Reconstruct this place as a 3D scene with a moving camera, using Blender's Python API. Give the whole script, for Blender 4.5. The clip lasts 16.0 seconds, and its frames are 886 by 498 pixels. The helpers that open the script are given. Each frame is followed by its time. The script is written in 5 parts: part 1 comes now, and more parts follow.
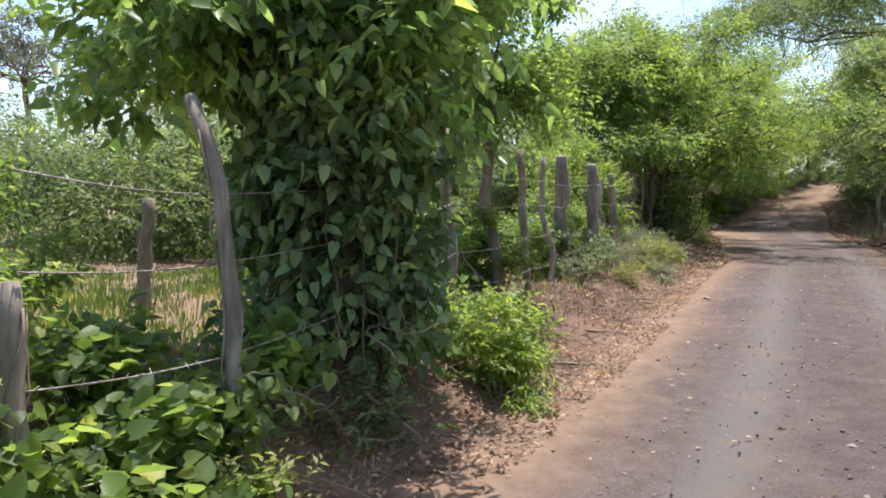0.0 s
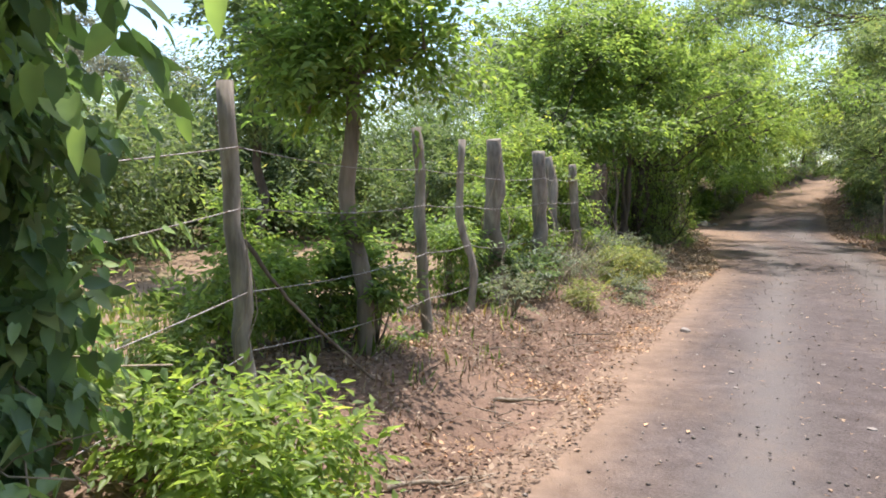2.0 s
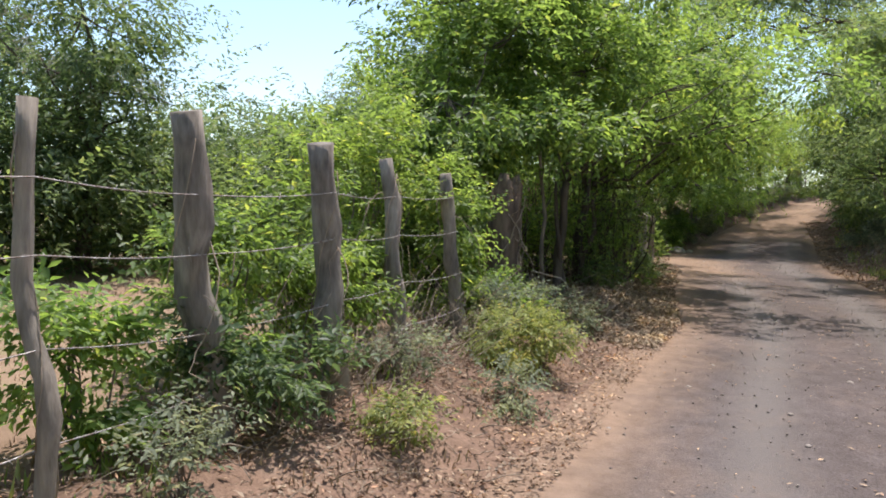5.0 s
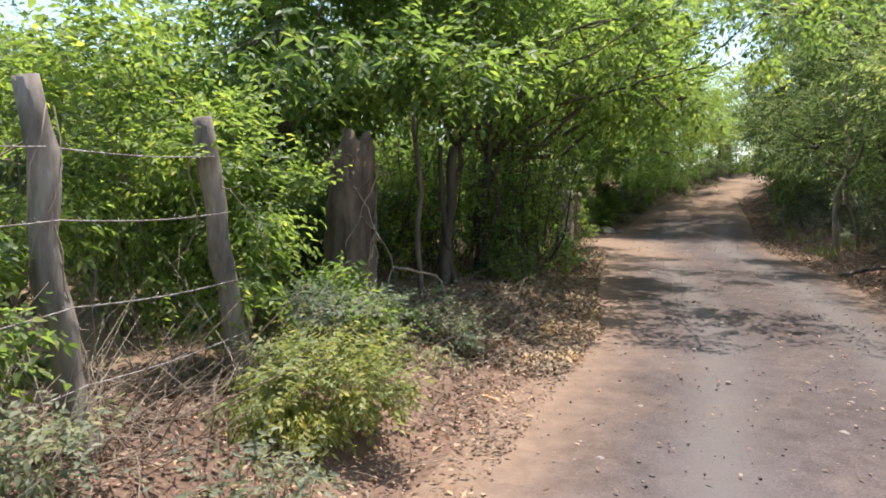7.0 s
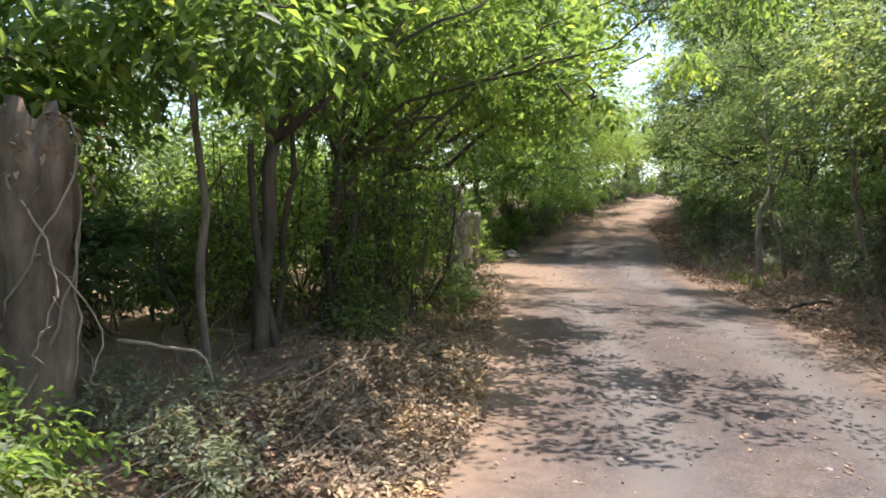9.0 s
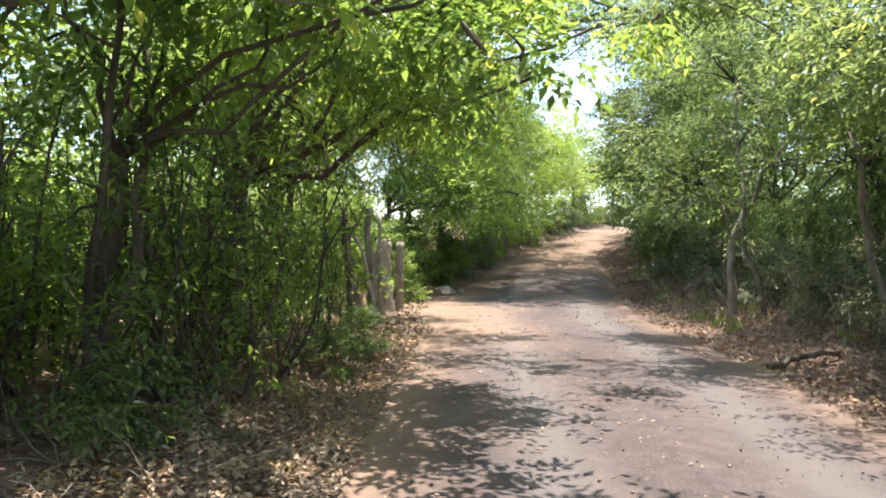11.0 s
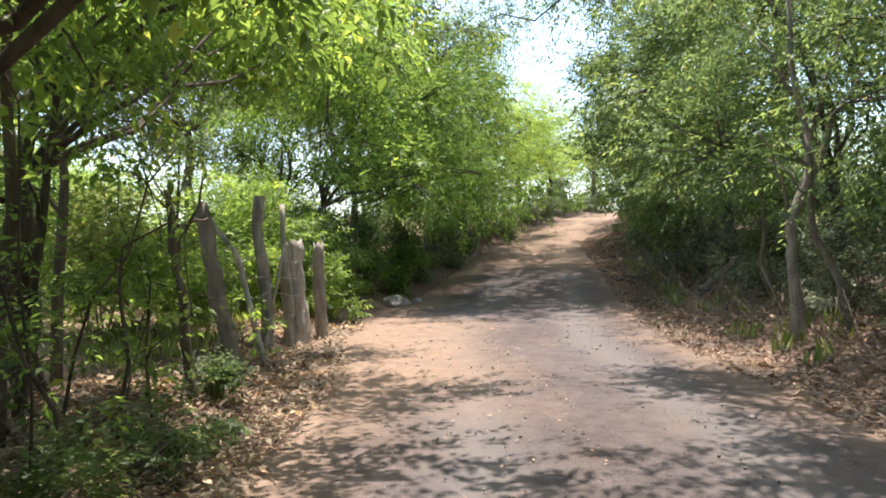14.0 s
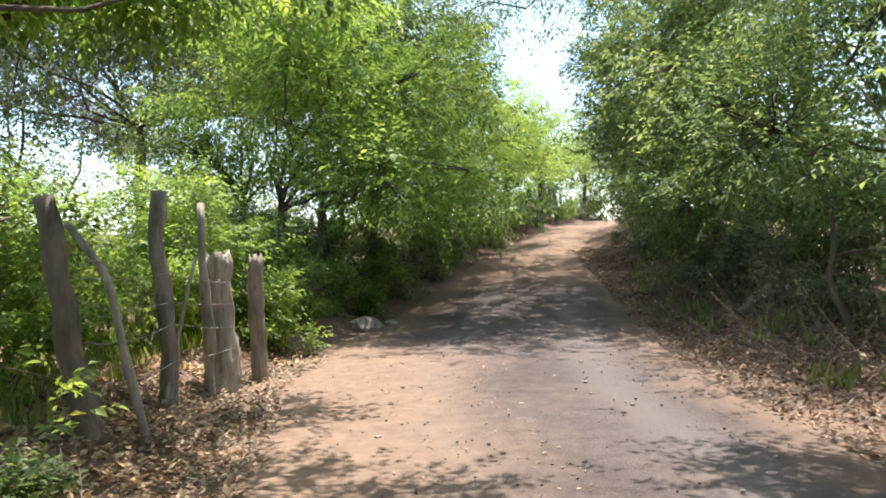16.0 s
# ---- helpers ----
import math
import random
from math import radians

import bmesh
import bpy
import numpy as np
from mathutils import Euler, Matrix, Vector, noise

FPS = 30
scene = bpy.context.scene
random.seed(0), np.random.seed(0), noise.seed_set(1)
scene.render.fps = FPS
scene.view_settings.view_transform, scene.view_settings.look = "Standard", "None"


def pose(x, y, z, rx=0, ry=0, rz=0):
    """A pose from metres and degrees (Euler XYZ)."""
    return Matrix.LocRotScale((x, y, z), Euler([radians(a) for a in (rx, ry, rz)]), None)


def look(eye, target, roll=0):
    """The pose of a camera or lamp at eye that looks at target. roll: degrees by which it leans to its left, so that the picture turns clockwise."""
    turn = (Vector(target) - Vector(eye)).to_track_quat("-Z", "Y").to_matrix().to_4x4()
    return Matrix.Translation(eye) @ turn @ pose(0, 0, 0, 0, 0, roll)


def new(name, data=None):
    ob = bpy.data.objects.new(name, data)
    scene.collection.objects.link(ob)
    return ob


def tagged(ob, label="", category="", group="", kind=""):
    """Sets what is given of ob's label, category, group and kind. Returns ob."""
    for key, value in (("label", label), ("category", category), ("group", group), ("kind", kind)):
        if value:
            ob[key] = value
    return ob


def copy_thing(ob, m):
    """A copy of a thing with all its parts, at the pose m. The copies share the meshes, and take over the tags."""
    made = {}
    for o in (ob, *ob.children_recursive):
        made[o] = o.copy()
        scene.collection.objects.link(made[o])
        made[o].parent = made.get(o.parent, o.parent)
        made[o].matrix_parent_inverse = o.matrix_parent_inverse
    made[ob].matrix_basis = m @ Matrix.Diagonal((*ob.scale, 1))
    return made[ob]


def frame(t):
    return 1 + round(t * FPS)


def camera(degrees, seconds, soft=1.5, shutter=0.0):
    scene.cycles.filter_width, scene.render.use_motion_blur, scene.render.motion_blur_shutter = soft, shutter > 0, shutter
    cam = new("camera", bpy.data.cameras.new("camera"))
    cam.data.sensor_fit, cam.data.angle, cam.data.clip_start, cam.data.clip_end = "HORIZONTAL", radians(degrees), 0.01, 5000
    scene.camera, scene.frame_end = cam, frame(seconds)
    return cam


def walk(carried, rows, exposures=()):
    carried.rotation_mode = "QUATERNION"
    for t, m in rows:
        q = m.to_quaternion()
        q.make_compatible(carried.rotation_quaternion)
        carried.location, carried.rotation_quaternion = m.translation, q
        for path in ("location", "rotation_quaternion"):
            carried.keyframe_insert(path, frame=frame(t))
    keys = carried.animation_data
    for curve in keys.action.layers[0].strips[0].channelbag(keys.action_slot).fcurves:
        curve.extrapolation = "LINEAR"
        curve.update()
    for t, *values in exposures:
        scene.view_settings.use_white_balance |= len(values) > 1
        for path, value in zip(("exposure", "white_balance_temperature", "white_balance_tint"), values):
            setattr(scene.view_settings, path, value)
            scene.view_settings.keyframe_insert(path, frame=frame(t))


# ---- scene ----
cam = camera(61.8, 16.0, soft=1.8)
PATH = [
    (0, (1.299, -0.565, 1.501), (0.302, 1.163, 1.364), -0.0),
    (0.5, (1.179, 0.104, 1.533), (0.226, 1.856, 1.387), -0.7),
    (1, (1.061, 0.836, 1.525), (0.101, 2.584, 1.38), -1.6),
    (1.5, (0.936, 1.588, 1.536), (-0.051, 3.319, 1.371), -0.4),
    (2, (0.905, 2.35, 1.561), (-0.075, 4.086, 1.402), 0.5),
    (2.5, (0.834, 3.118, 1.601), (-0.148, 4.855, 1.476), 0.5),
    (2.7, (0.823, 3.416, 1.611), (-0.126, 5.172, 1.495), 0.3),
    (3, (0.772, 3.867, 1.618), (-0.156, 5.634, 1.488), 1.1),
    (3.5, (0.693, 4.625, 1.644), (-0.238, 6.389, 1.505), 1.1),
    (3.7, (0.659, 4.939, 1.69), (-0.26, 6.709, 1.543), 0.5),
    (5.8, (0.282, 8.181, 1.572), (-0.672, 9.936, 1.47), 2.2),
    (6, (0.245, 8.486, 1.545), (-0.687, 10.252, 1.44), 2.2),
    (6.5, (0.14, 9.219, 1.541), (-0.726, 11.015, 1.388), 2.5),
    (7, (0.058, 9.93, 1.556), (-0.738, 11.758, 1.395), 0.7),
    (7.5, (-0.026, 10.67, 1.567), (-0.735, 12.534, 1.414), 2.4),
    (8, (-0.141, 11.369, 1.557), (-0.809, 13.25, 1.438), 1.7),
    (8.5, (-0.211, 12.104, 1.555), (-0.845, 13.998, 1.463), 1.7),
    (9, (-0.299, 12.838, 1.55), (-0.877, 14.75, 1.446), 0.8),
    (9.5, (-0.357, 13.586, 1.547), (-0.926, 15.5, 1.438), 0.8),
    (10, (-0.403, 14.335, 1.545), (-0.912, 16.267, 1.439), 0.3),
    (10.2, (-0.415, 14.648, 1.526), (-0.913, 16.584, 1.444), 0.7),
    (12.3, (-0.569, 17.981, 1.442), (-0.934, 19.947, 1.456), -0.4),
    (12.5, (-0.59, 18.268, 1.453), (-0.968, 20.231, 1.419), 1.2),
    (13, (-0.659, 18.983, 1.46), (-1.04, 20.943, 1.354), 0.5),
    (13.5, (-0.717, 19.742, 1.495), (-1.101, 21.705, 1.481), -0.9),
    (14, (-0.79, 20.417, 1.48), (-1.184, 22.378, 1.457), -2.1),
    (14.5, (-0.831, 21.15, 1.497), (-1.214, 23.113, 1.48), 0.4),
    (15, (-0.92, 21.827, 1.496), (-1.291, 23.792, 1.533), -0.7),
    (15.5, (-1.047, 22.495, 1.499), (-1.393, 24.465, 1.529), -1.6),
    (16, (-1.232, 23.141, 1.51), (-1.585, 25.109, 1.509), -2.1),
]
walk(cam, [(t, look(eye, target, roll)) for t, eye, target, roll in PATH], exposures=((0, 1.02), (1, 1.1), (2, 1.25), (3, 1.0), (3.7, 0.92), (6, 0.95), (7, 1.2), (9, 1.53), (10.2, 1.8), (12.3, 1.92), (13.5, 1.75), (14.5, 1.6), (16, 1.58)))

# ---- world, sun ----
SUN_ELEV, SUN_TURN = 75.0, 8.0
world = bpy.data.worlds.new("sky")
scene.world = world
world.use_nodes = True
wn = world.node_tree
wn.nodes.clear()
sky = wn.nodes.new("ShaderNodeTexSky")
sky.sky_type, sky.sun_disc = "NISHITA", False
sky.sun_elevation, sky.sun_rotation = radians(SUN_ELEV), radians(SUN_TURN)
sky.air_density, sky.dust_density, sky.ozone_density = 1.0, 1.2, 1.6
cloud = wn.nodes.new("ShaderNodeTexNoise")
cloud.inputs["Scale"].default_value, cloud.inputs["Detail"].default_value = 2.6, 7.0
cramp = wn.nodes.new("ShaderNodeValToRGB")
cramp.color_ramp.elements[0].position, cramp.color_ramp.elements[1].position = 0.53, 0.78
cmix = wn.nodes.new("ShaderNodeMix")
cmix.data_type = "RGBA"
cmix.inputs[7].default_value = (3.4, 3.6, 4.0, 1)
bg = wn.nodes.new("ShaderNodeBackground")
bg.inputs["Strength"].default_value = 0.15
wout = wn.nodes.new("ShaderNodeOutputWorld")
wn.links.new(cloud.outputs["Fac"], cramp.inputs["Fac"])
wn.links.new(cramp.outputs["Color"], cmix.inputs[0])
wn.links.new(sky.outputs["Color"], cmix.inputs[6])
wn.links.new(cmix.outputs[2], bg.inputs["Color"])
wn.links.new(bg.outputs[0], wout.inputs["Surface"])
sun_data = bpy.data.lights.new("sun", "SUN")
sun_data.energy, sun_data.angle, sun_data.color = 3.7, radians(0.55), (1.0, 0.935, 0.92)
sun = new("sun", sun_data)
sun_way = Vector((math.sin(radians(SUN_TURN)) * math.cos(radians(SUN_ELEV)), math.cos(radians(SUN_TURN)) * math.cos(radians(SUN_ELEV)), math.sin(radians(SUN_ELEV))))
sun.matrix_world = look(sun_way * 60, (0, 0, 0))

# ---- materials ----


def mat_base(name, rough=0.85, spec=0.25):
    m = bpy.data.materials.new(name)
    m.use_nodes = True
    nt = m.node_tree
    b = nt.nodes["Principled BSDF"]
    b.inputs["Roughness"].default_value = rough
    b.inputs["Specular IOR Level"].default_value = spec
    return m, nt, b


def noise_node(nt, scale, detail=4.0, rough=0.6, stretch=None):
    tc = nt.nodes.new("ShaderNodeTexCoord")
    n = nt.nodes.new("ShaderNodeTexNoise")
    n.inputs["Scale"].default_value, n.inputs["Detail"].default_value, n.inputs["Roughness"].default_value = scale, detail, rough
    if stretch:
        mp = nt.nodes.new("ShaderNodeMapping")
        mp.inputs["Scale"].default_value = stretch
        nt.links.new(tc.outputs["Object"], mp.inputs["Vector"])
        nt.links.new(mp.outputs[0], n.inputs["Vector"])
    else:
        nt.links.new(tc.outputs["Object"], n.inputs["Vector"])
    return n


def ramp(nt, src, stops):
    r = nt.nodes.new("ShaderNodeValToRGB")
    el = r.color_ramp.elements
    while len(el) < len(stops):
        el.new(0.5)
    for e, (p, c) in zip(el, stops):
        e.position, e.color = p, (*c, 1)
    nt.links.new(src, r.inputs["Fac"])
    return r


def mixc(nt, fac, a, b, mode="MIX"):
    m = nt.nodes.new("ShaderNodeMix")
    m.data_type, m.blend_type = "RGBA", mode
    for sock, v in ((m.inputs[0], fac), (m.inputs[6], a), (m.inputs[7], b)):
        if isinstance(v, (int, float)):
            sock.default_value = v
        elif isinstance(v, tuple):
            sock.default_value = (*v, 1)
        else:
            nt.links.new(v, sock)
    return m.outputs[2]


def bump(nt, b, src, strength, dist):
    n = nt.nodes.new("ShaderNodeBump")
    n.inputs["Strength"].default_value, n.inputs["Distance"].default_value = strength, dist
    nt.links.new(src, n.inputs["Height"])
    nt.links.new(n.outputs[0], b.inputs["Normal"])


def leaf_mat(name, dark, mid, light, through_col, thin=0.4, gloss=0.45):
    """Thin leaf: diffuse and gloss above, light passing through it, each leaf its own shade."""
    m, nt, b = mat_base(name, gloss, 0.35)
    geo = nt.nodes.new("ShaderNodeNewGeometry")
    info = nt.nodes.new("ShaderNodeObjectInfo")
    n = noise_node(nt, 1.3, 5.0, 0.7)
    col = ramp(nt, geo.outputs["Random Per Island"], ((0.0, dark), (0.5, mid), (0.93, light), (1.0, (light[0] * 1.5, light[1] * 1.15, light[2]))))
    big = ramp(nt, n.outputs["Fac"], ((0.33, (0.55, 0.62, 0.66)), (0.52, (0.95, 0.97, 0.95)), (0.68, (1.45, 1.35, 1.0))))
    per = ramp(nt, info.outputs["Random"], ((0.0, (0.88, 0.92, 0.95)), (1.0, (1.1, 1.06, 1.0))))
    c = mixc(nt, 1.0, col.outputs[0], big.outputs[0], "MULTIPLY")
    c = mixc(nt, 1.0, c, per.outputs[0], "MULTIPLY")
    nt.links.new(c, b.inputs["Base Color"])
    tr = nt.nodes.new("ShaderNodeBsdfTranslucent")
    tcol = mixc(nt, 1.0, c, through_col, "MULTIPLY")
    nt.links.new(tcol, tr.inputs["Color"])
    mx = nt.nodes.new("ShaderNodeMixShader")
    mx.inputs[0].default_value = thin
    out = nt.nodes["Material Output"]
    nt.links.new(b.outputs[0], mx.inputs[1])
    nt.links.new(tr.outputs[0], mx.inputs[2])
    nt.links.new(mx.outputs[0], out.inputs["Surface"])
    return m


LEAF = leaf_mat("leaf_hedge", (0.0918, 0.134, 0.0425), (0.157, 0.223, 0.0708), (0.238, 0.312, 0.1), (1.75, 1.75, 1.0), 0.58)
LEAF_COOL = leaf_mat("leaf_cool", (0.085, 0.125, 0.052), (0.148, 0.205, 0.085), (0.222, 0.288, 0.118), (1.75, 1.65, 1.15), 0.56)
LEAF_FRESH = leaf_mat("leaf_fresh", (0.119, 0.178, 0.0472), (0.2, 0.287, 0.0779), (0.292, 0.381, 0.118), (1.65, 1.6, 0.95), 0.58)
# darker leaf; at hedge foot, hedge depth and treeline it paints in shade
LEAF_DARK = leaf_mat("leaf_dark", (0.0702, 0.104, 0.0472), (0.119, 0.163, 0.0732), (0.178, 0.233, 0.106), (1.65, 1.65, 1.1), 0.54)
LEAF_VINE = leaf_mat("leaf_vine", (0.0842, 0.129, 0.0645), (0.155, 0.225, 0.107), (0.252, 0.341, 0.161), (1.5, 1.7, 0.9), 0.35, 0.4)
# brighter copy of the creeper leaf: sunlight on the top painted in
LEAF_VINE_LIT = leaf_mat("leaf_vine_lit", (0.11, 0.17, 0.07), (0.21, 0.3, 0.11), (0.32, 0.43, 0.17), (1.7, 1.75, 1.0), 0.55, 0.35)
LEAF_GREY = leaf_mat("leaf_dusty", (0.121, 0.139, 0.0925), (0.199, 0.222, 0.146), (0.29, 0.31, 0.205), (1.5, 1.5, 1.1), 0.42, 0.6)
LEAF_YELLOW = leaf_mat("leaf_yellowish", (0.162, 0.188, 0.0649), (0.259, 0.292, 0.1), (0.367, 0.376, 0.153), (1.5, 1.45, 0.9), 0.45, 0.55)
# greyed leaf for distant trees: aerial haze mixed into the colour
LEAF_HAZE = leaf_mat("leaf_far_haze", (0.0978, 0.113, 0.0841), (0.143, 0.16, 0.123), (0.195, 0.207, 0.162), (1.5, 1.5, 1.2), 0.4, 0.6)
GRASS = leaf_mat("grass_blade", (0.15, 0.225, 0.05), (0.25, 0.35, 0.0875), (0.425, 0.45, 0.175), (1.5, 1.45, 0.9), 0.4, 0.6)
DRY = leaf_mat("dry_leaf", (0.13, 0.075, 0.048), (0.27, 0.17, 0.11), (0.45, 0.32, 0.22), (1.2, 1.0, 0.8), 0.15, 0.75)
DRY_PALE = leaf_mat("dry_leaf_pale", (0.17, 0.11, 0.07), (0.34, 0.23, 0.14), (0.52, 0.38, 0.25), (1.1, 1.0, 0.8), 0.12, 0.8)


def bark_mat(name, dark, light, scale=9.0):
    m, nt, b = mat_base(name, 0.92, 0.12)
    n = noise_node(nt, scale, 6.0, 0.65, (1, 1, 0.18))
    n2 = noise_node(nt, 1.7, 3.0)
    info = nt.nodes.new("ShaderNodeObjectInfo")
    c = ramp(nt, n.outputs["Fac"], ((0.3, dark), (0.7, light)))
    w = ramp(nt, n2.outputs["Fac"], ((0.35, (0.7, 0.7, 0.68)), (0.65, (1.2, 1.15, 1.08))))
    v = ramp(nt, info.outputs["Random"], ((0, (0.85, 0.85, 0.85)), (1, (1.15, 1.12, 1.08))))
    k = mixc(nt, 1.0, mixc(nt, 1.0, c.outputs[0], w.outputs[0], "MULTIPLY"), v.outputs[0], "MULTIPLY")
    nt.links.new(k, b.inputs["Base Color"])
    bump(nt, b, n.outputs["Fac"], 0.7, 0.02)
    return m


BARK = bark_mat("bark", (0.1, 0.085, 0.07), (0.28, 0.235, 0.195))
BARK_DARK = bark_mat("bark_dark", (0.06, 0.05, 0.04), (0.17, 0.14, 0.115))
BARK_STUMP = bark_mat("bark_stump", (0.085, 0.064, 0.05), (0.26, 0.2, 0.155), 11.0)
POST_WOOD = bark_mat("weathered_post", (0.14, 0.122, 0.107), (0.35, 0.315, 0.275), 16.0)
POST_PALE = bark_mat("pale_weathered_wood", (0.24, 0.21, 0.18), (0.52, 0.47, 0.41), 18.0)
STICK = bark_mat("dead_stick", (0.2, 0.16, 0.12), (0.42, 0.35, 0.28), 20.0)

m, nt, b = mat_base("rusty_wire", 0.6, 0.5)
b.inputs["Metallic"].default_value = 0.7
n = noise_node(nt, 30)
nt.links.new(ramp(nt, n.outputs["Fac"], ((0.3, (0.16, 0.1, 0.07)), (0.7, (0.5, 0.48, 0.46)))).outputs[0], b.inputs["Base Color"])
WIRE = m

m, nt, b = mat_base("stone", 0.85, 0.3)
n = noise_node(nt, 14, 5)
info = nt.nodes.new("ShaderNodeNewGeometry")
c = ramp(nt, n.outputs["Fac"], ((0.3, (0.12, 0.1, 0.085)), (0.7, (0.26, 0.23, 0.2))))
v = ramp(nt, info.outputs["Random Per Island"], ((0, (0.35, 0.32, 0.3)), (0.7, (1, 0.95, 0.9)), (1, (1.6, 1.55, 1.5))))
nt.links.new(mixc(nt, 1.0, c.outputs[0], v.outputs[0], "MULTIPLY"), b.inputs["Base Color"])
bump(nt, b, n.outputs["Fac"], 0.4, 0.01)
STONE = m


def soil_mat(name, a, bcol, c3, grit):
    m, nt, b = mat_base(name, 0.95, 0.12)
    big, mid, fine = noise_node(nt, 0.55, 5.0), noise_node(nt, 5.0, 6.0, 0.7), noise_node(nt, 55.0, 4.0, 0.75)
    k = ramp(nt, big.outputs["Fac"], ((0.35, a), (0.55, bcol), (0.72, c3)))
    s = ramp(nt, mid.outputs["Fac"], ((0.3, (0.75, 0.73, 0.72)), (0.7, (1.2, 1.2, 1.2))))
    f = ramp(nt, fine.outputs["Fac"], ((0.3, (1 - grit, 1 - grit, 1 - grit)), (0.7, (1 + grit, 1 + grit, 1 + grit))))
    col = mixc(nt, 1.0, mixc(nt, 1.0, k.outputs[0], s.outputs[0], "MULTIPLY"), f.outputs[0], "MULTIPLY")
    add = nt.nodes.new("ShaderNodeMath")
    add.operation = "ADD"
    nt.links.new(mid.outputs["Fac"], add.inputs[0])
    nt.links.new(fine.outputs["Fac"], add.inputs[1])
    bump(nt, b, add.outputs[0], 0.6, 0.02)
    return m, nt, b, col, mid


# bank soil and field share one sheet; an attribute says which ground it is
GROUND, nt, b, soil, mid = soil_mat("ground_soil", (0.15, 0.098, 0.07), (0.21, 0.137, 0.096), (0.17, 0.125, 0.094), 0.35)
fn = noise_node(nt, 2.2, 6.0, 0.7, (1, 0.5, 1))
field = ramp(nt, fn.outputs["Fac"], ((0.3, (0.19, 0.13, 0.085)), (0.52, (0.27, 0.19, 0.125)), (0.68, (0.19, 0.185, 0.08))))
at = nt.nodes.new("ShaderNodeAttribute")
at.attribute_name = "field"
nt.links.new(mixc(nt, at.outputs["Fac"], soil, field.outputs[0]), b.inputs["Base Color"])

ROAD, nt, b, grey, mid = soil_mat("road_gravel", (0.091, 0.073, 0.065), (0.11, 0.089, 0.081), (0.121, 0.098, 0.09), 0.45)
at = nt.nodes.new("ShaderNodeAttribute")
at.attribute_name = "earth"
rn = noise_node(nt, 1.6, 6.0, 0.7, (1, 0.5, 1))
addm = nt.nodes.new("ShaderNodeMath")
addm.operation = "MULTIPLY_ADD"
addm.inputs[1].default_value, addm.inputs[2].default_value = 1.1, -0.55
nt.links.new(rn.outputs["Fac"], addm.inputs[0])
sum2 = nt.nodes.new("ShaderNodeMath")
sum2.operation, sum2.use_clamp = "ADD", True
nt.links.new(addm.outputs[0], sum2.inputs[0])
nt.links.new(at.outputs["Fac"], sum2.inputs[1])
tr = nt.nodes.new("ShaderNodeAttribute")
tr.attribute_name = "track"
worn = mixc(nt, tr.outputs["Fac"], grey, (0.15, 0.13, 0.117))
earth = ramp(nt, mid.outputs["Fac"], ((0.3, (0.19, 0.128, 0.088)), (0.7, (0.29, 0.2, 0.138))))
nt.links.new(mixc(nt, sum2.outputs[0], worn, earth.outputs[0]), b.inputs["Base Color"])

# ---- mesh helpers ----
rng = np.random.default_rng(7)


def mesh_of(name, v, f, mat, smooth=False):
    """A mesh from numpy arrays of corners and equal-sided faces."""
    me = bpy.data.meshes.new(name)
    v, f = np.asarray(v, dtype=np.float32), np.asarray(f, dtype=np.int32)
    k = f.shape[1]
    me.vertices.add(len(v))
    me.vertices.foreach_set("co", v.ravel())
    me.loops.add(f.size)
    me.loops.foreach_set("vertex_index", f.ravel())
    me.polygons.add(len(f))
    me.polygons.foreach_set("loop_start", np.arange(0, f.size, k, dtype=np.int32))
    if smooth:
        me.polygons.foreach_set("use_smooth", np.ones(len(f), dtype=bool))
    me.update(calc_edges=True)
    me.materials.append(mat)
    return me


def part(name, me, parent=None, label="", kind=""):
    ob = new(name, me)
    if parent is not None:
        ob.parent = parent
    return tagged(ob, label, kind=kind)


def thing(name, x, y, z, label, category, group="", kind=""):
    ob = new(name)
    ob.location = (x, y, z)
    ob.empty_display_size = 0.1
    return tagged(ob, label, category, group, kind)


def unit(a):
    return a / np.maximum(np.linalg.norm(a, axis=-1, keepdims=True), 1e-9)


def leaves(base, d, n, ln, wd, heart=False, fold=0.18, sag=0.12):
    """Corners and triangles of leaves: kite or heart shaped, folded at the midrib."""
    d = unit(d)
    side = unit(np.cross(n, d))
    n = np.cross(d, side)
    ln, wd = ln[:, None], wd[:, None]
    tip = base + d * ln - n * sag * ln
    if heart:
        cup = n * fold * wd
        pts = [base]
        for sg in (1, -1):
            pts += [base - d * ln * 0.11 + sg * side * wd * 0.26 + cup * 0.4, base + d * ln * 0.16 + sg * side * wd * 0.5 + cup, base + d * ln * 0.55 + sg * side * wd * 0.4 + cup * 0.7 - n * sag * ln * 0.3]
        pts.append(tip)
        tri = np.array([[0, 2, 1], [0, 3, 2], [0, 7, 3], [0, 4, 5], [0, 5, 6], [0, 6, 7]])
    else:
        pts = [base, base + d * ln * 0.45 + side * wd * 0.5 + n * fold * wd, tip, base + d * ln * 0.45 - side * wd * 0.5 + n * fold * wd]
        tri = np.array([[0, 2, 1], [0, 3, 2]])
    v = np.stack(pts, axis=1).reshape(-1, 3)
    f = (tri[None] + (np.arange(len(base)) * len(pts))[:, None, None]).reshape(-1, 3)
    return v, f


